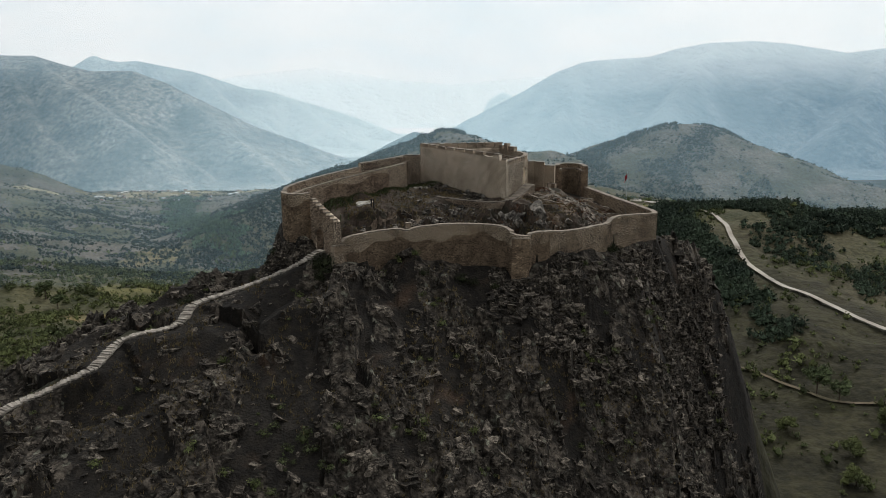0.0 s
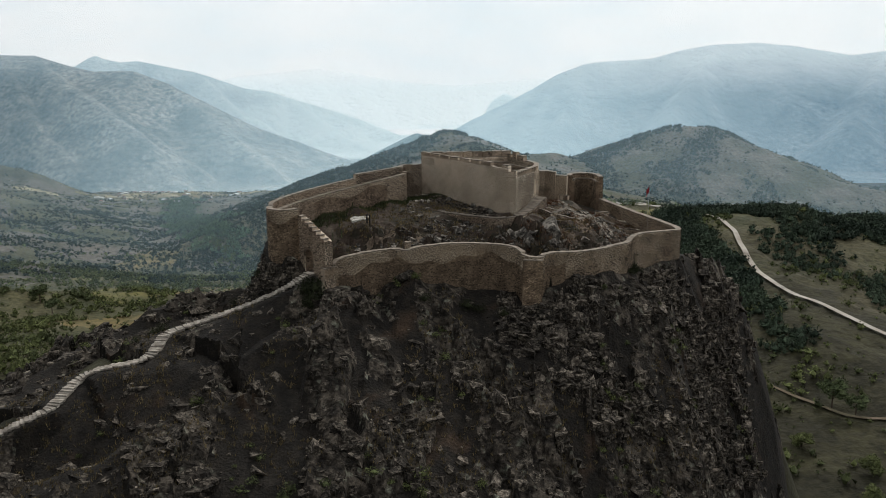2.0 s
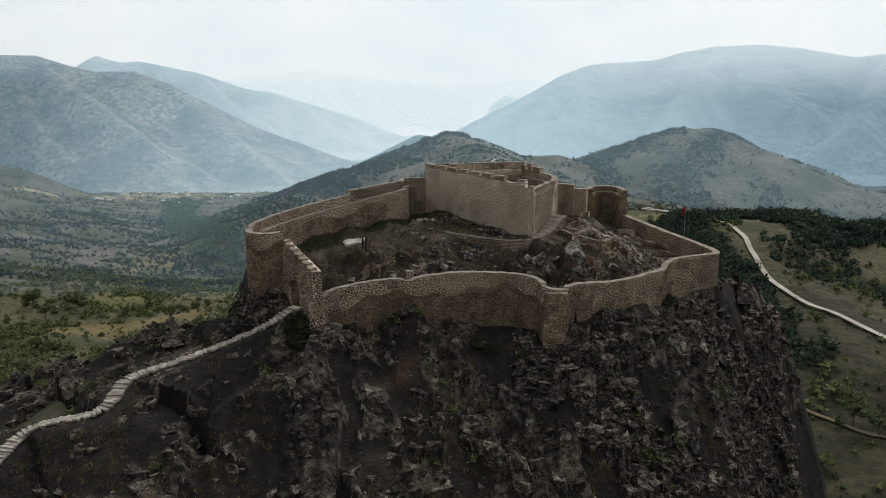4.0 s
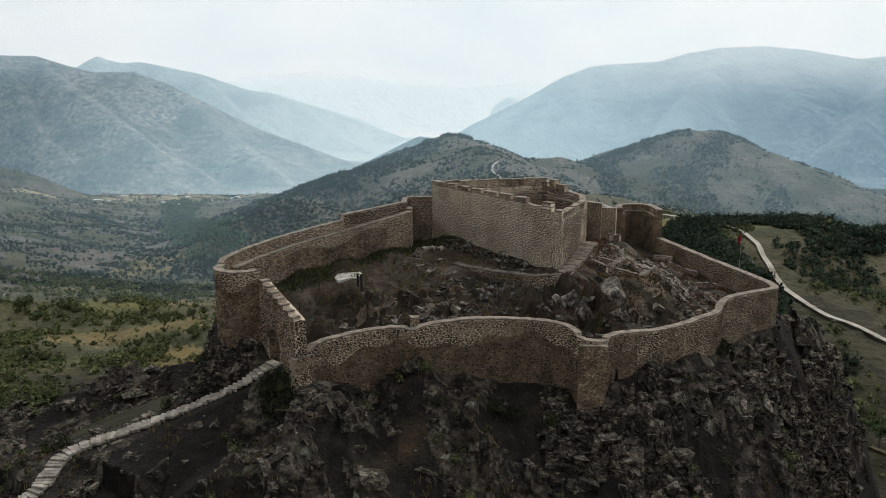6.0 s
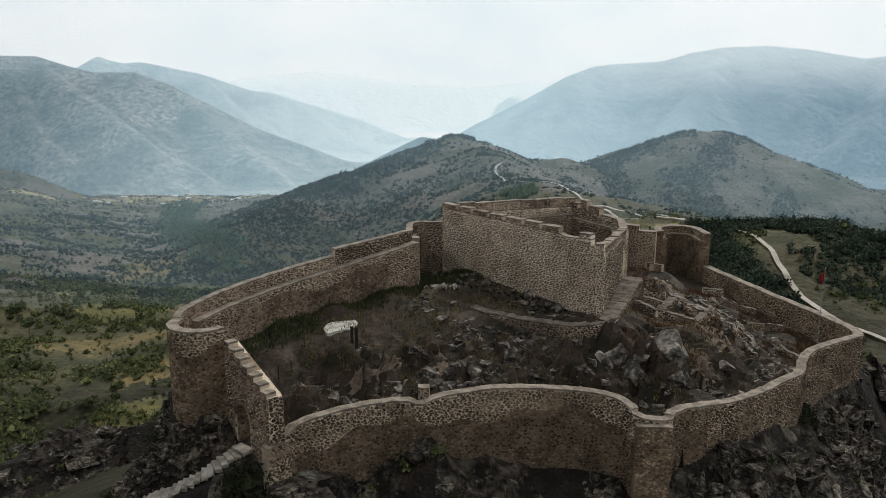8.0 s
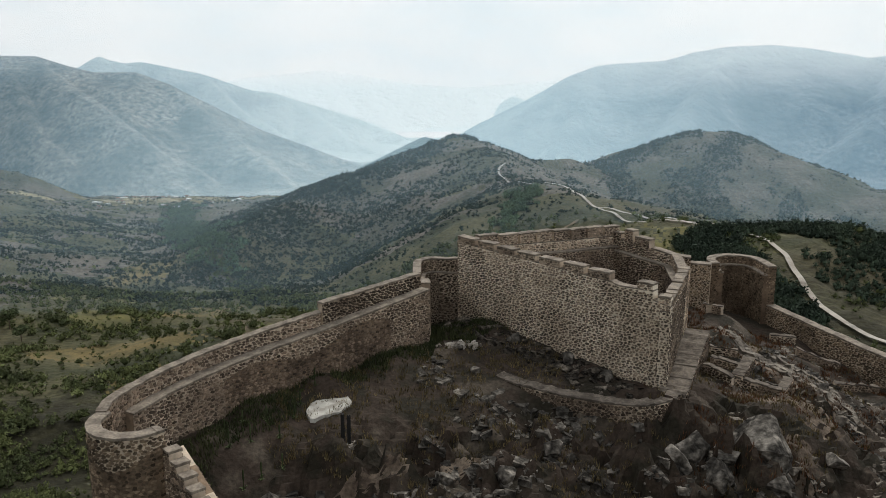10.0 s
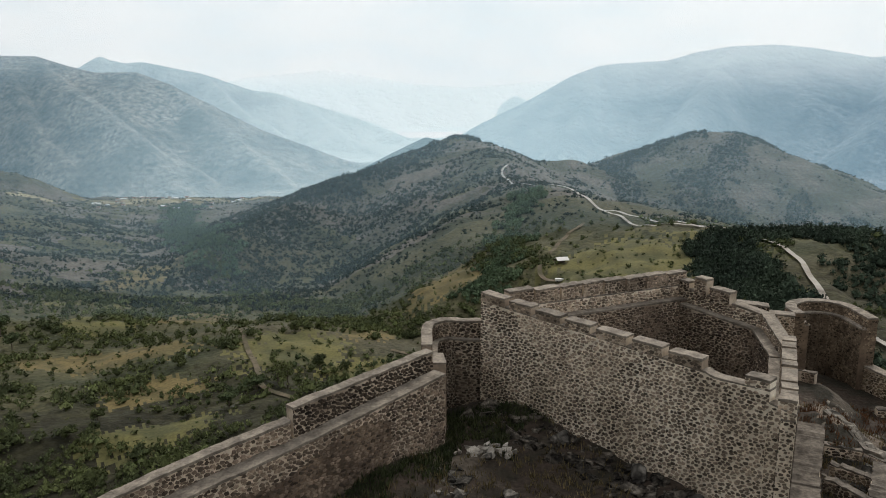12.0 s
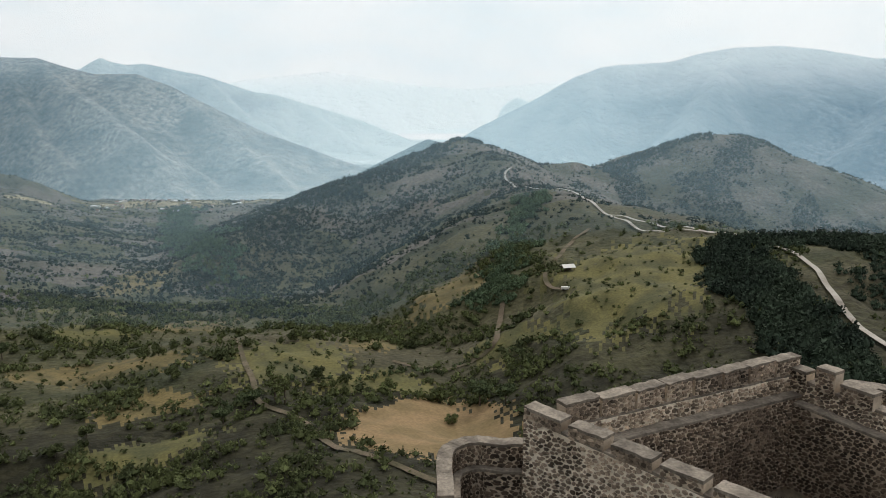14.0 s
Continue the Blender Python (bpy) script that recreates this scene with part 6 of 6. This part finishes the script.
def tree_model(name, height, spread, mat, seed, label, category="tree"):
    """Tapered trunk with limbs and an open crown of leaf clumps."""
    rg = random.Random(seed)
    ob = tagged(empty(name, 0, 0, -600), label, category)
    bm = bmesh.new()

    def limb(a, b, ra, rb):
        way = (b - a)
        m = Matrix.Translation((a + b) / 2) @ way.to_track_quat("Z", "Y").to_matrix().to_4x4()
        bmesh.ops.create_cone(bm, segments=7, radius1=ra, radius2=rb, depth=way.length, cap_ends=True, matrix=m)

    top = Vector((0.3, 0.1, height * 0.62))
    limb(Vector((0, 0, -0.5)), top, 0.035 * height, 0.016 * height)
    tips = [top]
    for k in range(6):
        a = k * 1.05 + rg.uniform(-0.3, 0.3)
        s = top * rg.uniform(0.45, 0.95)
        e = s + Vector((math.cos(a) * spread * rg.uniform(0.5, 0.8), math.sin(a) * spread * rg.uniform(0.5, 0.8), height * rg.uniform(0.12, 0.3)))
        limb(s, e, 0.014 * height, 0.005 * height)
        tips.append(e)
    me = bpy.data.meshes.new("trunk")
    bm.to_mesh(me)
    bm.free()
    me.materials.append(M_BARK)
    new("trunk", me).parent = ob
    rn = np.random.RandomState(seed)
    cs = []
    for k in range(30):
        t = tips[k % len(tips)]
        cs.append((t.x + rg.uniform(-0.3, 0.3) * spread, t.y + rg.uniform(-0.3, 0.3) * spread, t.z + rg.uniform(-0.16, 0.12) * height))
    foliage("crown", np.array(cs), spread * (0.3 + 0.22 * rn.rand(30)), mat, seed, "", 64, 0.95, leaf=0.2, parent=ob)
    return ob


willow = tree_model("willow_tree", 13.0, 4.6, M_WILLOW, 601, "pale green willow tree with an open crown")
oak = tree_model("oak_tree", 9.0, 4.4, M_LEAF, 602, "dark green round-headed oak tree in the fields")
poplar = tree_model("poplar_tree", 15.0, 3.0, M_LEAF, 603, "tall green poplar tree by the stream")
SPOTS = [(willow, 6, 446, 1.15), (willow, 17, 436, 0.9), (oak, -37, 462, 0.7), (oak, -15, 460, 0.7), (oak, -73, 468, 0.75), (oak, -60, 468, 0.7), (oak, -7, 428, 0.6), (poplar, -85, 428, 1.25), (poplar, -80, 424, 1.0),
         (willow, -102, 406, 0.85), (willow, -94, 424, 0.8), (oak, -120, 404, 0.75), (oak, -158, 402, 0.7), (oak, -161, 382, 0.7), (willow, -290, 560, 1.2), (willow, -272, 540, 1.0), (poplar, -250, 900, 1.3), (poplar, -262, 915, 1.2),
         (poplar, -240, 890, 1.1), (poplar, -272, 930, 1.2), (oak, 124, 268, 0.8), (willow, 146, 292, 1.0), (willow, 152, 286, 0.8), (oak, 158, 262, 0.9), (oak, 140, 250, 0.8), (oak, 132, 232, 0.8), (oak, 166, 240, 0.9),
         (oak, -180, 520, 0.9), (oak, -172, 522, 0.8), (oak, -130, 500, 0.8), (oak, -145, 470, 0.8), (oak, -100, 540, 0.8), (oak, -88, 556, 0.7)]
rg = random.Random(88)
for model, x, y, s in SPOTS:
    made = copy_thing(model, Matrix.Translation((x, y, float(ground_at(x, y)) - 1.6)) @ Matrix.Rotation(rg.uniform(0, 6.28), 4, "Z"))
    made.scale = (s, s, s * rg.uniform(0.9, 1.1))
for model in (willow, oak, poplar):
    for part_ob in model.children_recursive:
        bpy.data.objects.remove(part_ob)
    bpy.data.objects.remove(model)

# plants on the castle's rock
p = scatter(5000, -60, 45, 62, 118, 61, lambda x, y: (to_castle(x, y) > 1.0) & (fbm(x / 6, y / 6, 3, 331) > 0.60) & (path_gap(x, y) > 1.5))[:260]
foliage("crag_scrub", np.concatenate([p, crag_at(p[:, 0], p[:, 1])[:, None]], axis=1), 0.25 + 0.5 * np.random.RandomState(62).rand(len(p)), M_LEAF, 63, "small dark shrubs rooted in the rock", 90, leaf=0.2, heart=0.35)
# the last three bushes are added to stand for a dark hole
SHRUBS = np.array([(-15.1, 98.6, 1.5), (-15.9, 98.4, 1.2), (-14.6, 97.4, 1.4), (-15.4, 97.2, 1.2), (-33.4, 97.6, 0.8), (-32.6, 98.3, 0.9), (-35.2, 97.0, 0.7), (-22.5, 103.6, 0.8), (-23.2, 103.0, 0.6), (-25.0, 101.6, 0.7), (-2.5, 99.8, 0.9), (2.5, 101.2, 1.0), (4.0, 101.0, 0.9), (6.8, 100.8, 0.8), (24.4, 112.0, 1.0), (25.2, 113.2, 0.9), (23.8, 110.6, 0.7)])
foliage("crag_bushes", np.c_[SHRUBS[:, :2], crag_at(SHRUBS[:, 0], SHRUBS[:, 1])], SHRUBS[:, 2], M_BUSH, 64, "dark bushes at the foot of the castle wall, three standing in for a dark hole", 420, leaf=0.11, heart=0.4)


def blades(name, xy, heights, z, mat, seed, label):
    """Tufts of grass: thin upright blades."""
    rg = np.random.RandomState(seed)
    n = len(xy)
    k = 7
    a = rg.rand(n, k) * 6.28
    base = xy[:, None] + rg.normal(0, 0.1, (n, k, 2))
    lean = rg.normal(0, 0.35, (n, k, 2)) * heights[:, None, None]
    w = 0.035
    zz = np.repeat(z[:, None], k, axis=1)
    v = np.stack([np.stack([base[..., 0] - w * np.cos(a), base[..., 1] - w * np.sin(a), zz - 0.08], -1), np.stack([base[..., 0] + w * np.cos(a), base[..., 1] + w * np.sin(a), zz - 0.08], -1),
                  np.concatenate([base + lean, (zz + heights[:, None] * (0.6 + 0.7 * rg.rand(n, k)))[..., None]], -1)], axis=2)
    return tagged(raw(name, v.reshape(-1, 3), np.arange(n * k * 3).reshape(-1, 3).tolist(), mat), label, "grass", kind="stuff")


p = scatter(16000, -21, 1, 103, 127, 65, lambda x, y: (to_castle(x, y) < -1.4) & (x - 1.0 * (y - 116.7) < -9.6 + 8.0 * (fbm(x / 2.5, y / 2.5, 4, 341) - 0.38)) & (np.hypot(x + 11.1, y - 113.3) > 1.9))[:4200]
blades("yard_weed_growth", p, 0.12 + 0.26 * np.random.RandomState(66).rand(len(p)), crag_at(p[:, 0], p[:, 1]), M_GRASS, 67, "dark green weeds growing along the west wall")
p = scatter(9000, -14, 31, 103, 135, 68, lambda x, y: (to_castle(x, y) < -1.2) & (fbm(x / 4, y / 4, 3, 351) > 0.5))[:3000]
blades("yard_dry_grass", p, 0.12 + 0.25 * np.random.RandomState(69).rand(len(p)), crag_at(p[:, 0], p[:, 1]), M_STRAW, 70, "dry brown grass over the yard")
p = scatter(9000, 8, 32, 108, 138, 74, lambda x, y: (to_castle(x, y) < -1.2) & (fbm(x / 3, y / 3, 3, 353) > 0.5))[:2600]
blades("yard_rusty_grass", p, 0.12 + 0.22 * np.random.RandomState(75).rand(len(p)), crag_at(p[:, 0], p[:, 1]), M_RUST, 76, "rust-coloured dry grass on the yard's east slope")
p = scatter(9000, -50, 30, 66, 104, 71, lambda x, y: (to_castle(x, y) > 1.0) & (fbm(x / 9, y / 9, 3, 361) > 0.54) & (path_gap(x, y) > 1.0))[:3200]
blades("crag_dry_grass", p, 0.15 + 0.35 * np.random.RandomState(72).rand(len(p)), crag_at(p[:, 0], p[:, 1]), M_STRAW, 73, "dry grass tufts between the rocks")

# tall mullein stalks among the weeds


def mullein(x, y, height, seed):
    rg = random.Random(seed)
    v, f = [], []
    for k in range(8):
        a = k * 0.785 + rg.uniform(-0.2, 0.2)
        r, z = rg.uniform(0.18, 0.3), rg.uniform(0.05, 0.3)
        n = len(v)
        v += [(0.02 * math.cos(a + 1.57), 0.02 * math.sin(a + 1.57), 0.0), (0.5 * r * math.cos(a - 0.35), 0.5 * r * math.sin(a - 0.35), z), (r * math.cos(a), r * math.sin(a), z * 0.8), (0.5 * r * math.cos(a + 0.35), 0.5 * r * math.sin(a + 0.35), z)]
        f.append((n, n + 1, n + 2, n + 3))
    n = len(v)
    for z, r in ((0.0, 0.03), (height * 0.45, 0.03), (height * 0.55, 0.06), (height * 0.95, 0.045), (height, 0.01)):
        v += [(r * math.cos(a), r * math.sin(a), z) for a in np.arange(6) * math.pi / 3]
    for j in range(4):
        f += [(n + j * 6 + k, n + j * 6 + (k + 1) % 6, n + (j + 1) * 6 + (k + 1) % 6, n + (j + 1) * 6 + k) for k in range(6)]
    ob = raw("mullein", v, f, M_WILLOW)
    ob.location = (x, y, float(crag_at(x, y)) - 0.03)
    tagged(ob, "tall pale green mullein stalk among yard weeds", "plant", "mullein stalks")


for k, (x, y) in enumerate([(-15.6, 110.4), (-14.9, 109.2), (-14.3, 110.6), (-13.4, 109.6), (-15.9, 108.6), (-14.0, 107.6), (-12.8, 112.6), (-12.9, 111.4), (-14.8, 107.0), (-13.0, 108.2), (-16.4, 109.6), (-12.2, 114.2)]):
    mullein(x, y, 0.8 + 0.07 * (k * 5 % 7), 700 + k)

# ---------------------------------------------------------------- far buildings


def house_model(name, w, d, h, rise, wall_mat, roof_mat, label):
    ob = tagged(empty(name, 0, 0, -600), label, "house")
    v = [(-w, -d, -3), (w, -d, -3), (w, d, -3), (-w, d, -3), (-w, -d, h), (w, -d, h), (w, d, h), (-w, d, h), (-w, 0, h + rise * 0.94), (w, 0, h + rise * 0.94)]
    raw("wall", v, [(0, 1, 5, 4), (2, 3, 7, 6), (1, 2, 6, 9, 5), (3, 0, 4, 8, 7)], wall_mat, ob)
    e, t = 0.5, 0.25
    slope = rise / d
    rv = []
    for x in (-w - e, w + e):
        rv += [(x, -d - e, h - e * slope), (x, 0, h + rise), (x, d + e, h - e * slope), (x, d + e, h - e * slope + t), (x, 0, h + rise + t), (x, -d - e, h - e * slope + t)]
    raw("roof", rv, [(0, 1, 7, 6), (1, 2, 8, 7), (2, 3, 9, 8), (3, 4, 10, 9), (4, 5, 11, 10), (5, 0, 6, 11), (0, 5, 4, 1), (1, 4, 3, 2), (6, 7, 10, 11), (7, 8, 9, 10)], roof_mat, ob)
    for k in (-0.5, 0.5):
        x = k * w
        raw("window", [(x - 0.6, -d - 0.06, h * 0.4), (x + 0.6, -d - 0.06, h * 0.4), (x + 0.6, -d - 0.06, h * 0.75), (x - 0.6, -d - 0.06, h * 0.75),
                       (x - 0.6, -d + 0.1, h * 0.4), (x + 0.6, -d + 0.1, h * 0.4), (x + 0.6, -d + 0.1, h * 0.75), (x - 0.6, -d + 0.1, h * 0.75)],
            [(0, 1, 2, 3), (1, 5, 6, 2), (4, 0, 3, 7), (3, 2, 6, 7), (4, 5, 1, 0)], M_IRON, ob)
    return ob


cottage = house_model("house", 6.0, 4.5, 5.0, 2.2, M_PLASTER, M_ROOF, "small plastered village house with a brown gable roof")
barn = house_model("house", 8.0, 5.0, 4.0, 1.8, M_PLASTER, M_WHITE, "long village house with a pale sheet roof")
rg = random.Random(12)
for k in range(34):
    x, y = rg.uniform(-740, -455), rg.uniform(1620, 1880)
    made = copy_thing(barn if k % 3 == 0 else cottage, Matrix.Translation((x, y, float(ground_at(x, y)))) @ Matrix.Rotation(rg.uniform(-0.7, 0.7), 4, "Z"))
    made.scale = (0.6, 0.6, 0.6)
    made["group"] = "village houses"
for model in (cottage, barn):
    for part_ob in model.children_recursive:
        bpy.data.objects.remove(part_ob)
    bpy.data.objects.remove(model)

hut = tagged(empty("shelter_hut", 67.0, 600.0, float(ground_at(67.0, 600.0))), "small open hut with a white roof on posts", "hut")
hut.rotation_euler = (0, 0, 0.25)
for x in (-3.4, 3.4):
    for y in (-2.6, 2.6):
        raw("post", [(x + a, y + b, c) for c in (-1.5, 3.0) for a, b in ((-0.15, -0.15), (0.15, -0.15), (0.15, 0.15), (-0.15, 0.15))], [(0, 1, 5, 4), (1, 2, 6, 5), (2, 3, 7, 6), (3, 0, 4, 7)], M_BARK, hut)
raw("back_wall", [(x, y, z) for z in (-1.5, 2.6) for x, y in ((-3.4, 2.2), (3.4, 2.2), (3.4, 2.5), (-3.4, 2.5))], [(0, 1, 5, 4), (1, 2, 6, 5), (2, 3, 7, 6), (3, 0, 4, 7), (4, 5, 6, 7)], M_BARK, hut)
raw("roof", [(-4.2, -3.4, 2.9), (4.2, -3.4, 2.9), (4.2, 0, 4.5), (-4.2, 0, 4.5), (4.2, 3.4, 2.9), (-4.2, 3.4, 2.9), (-4.2, -3.4, 3.1), (4.2, -3.4, 3.1), (4.2, 0, 4.7), (-4.2, 0, 4.7), (4.2, 3.4, 3.1), (-4.2, 3.4, 3.1)],
    [(0, 3, 2, 1), (3, 5, 4, 2), (6, 7, 8, 9), (9, 8, 10, 11), (0, 1, 7, 6), (5, 11, 10, 4), (1, 2, 8, 7), (2, 4, 10, 8), (0, 6, 9, 3), (3, 9, 11, 5)], M_WHITE, hut)
trailer = tagged(empty("farm_trailer", 62.0, 572.0, float(ground_at(62.0, 572.0))), "small white farm trailer parked by the track", "trailer")
raw("body", [(x, y, z) for z in (0.7, 2.2) for x, y in ((-2.6, -1.1), (2.6, -1.1), (2.6, 1.1), (-2.6, 1.1))], [(3, 2, 1, 0), (0, 1, 5, 4), (1, 2, 6, 5), (2, 3, 7, 6), (3, 0, 4, 7), (4, 5, 6, 7)], M_WHITE, trailer)
for x in (-1.2, 1.2):
    for y in (-1.0, 1.0):
        ring = [(x + 0.45 * math.cos(a), y + s, 0.45 + 0.45 * math.sin(a)) for s in (-0.12, 0.12) for a in np.arange(12) * math.pi / 6]
        raw("wheel", ring, [(k, (k + 1) % 12, 12 + (k + 1) % 12, 12 + k) for k in range(12)] + [tuple(range(11, -1, -1)), tuple(range(12, 24))], M_IRON, trailer)

# ---------------------------------------------------------------- single stones of the masonry
for stones, mat, thing in PIECES:
    stone_parts(stones, mat, thing)
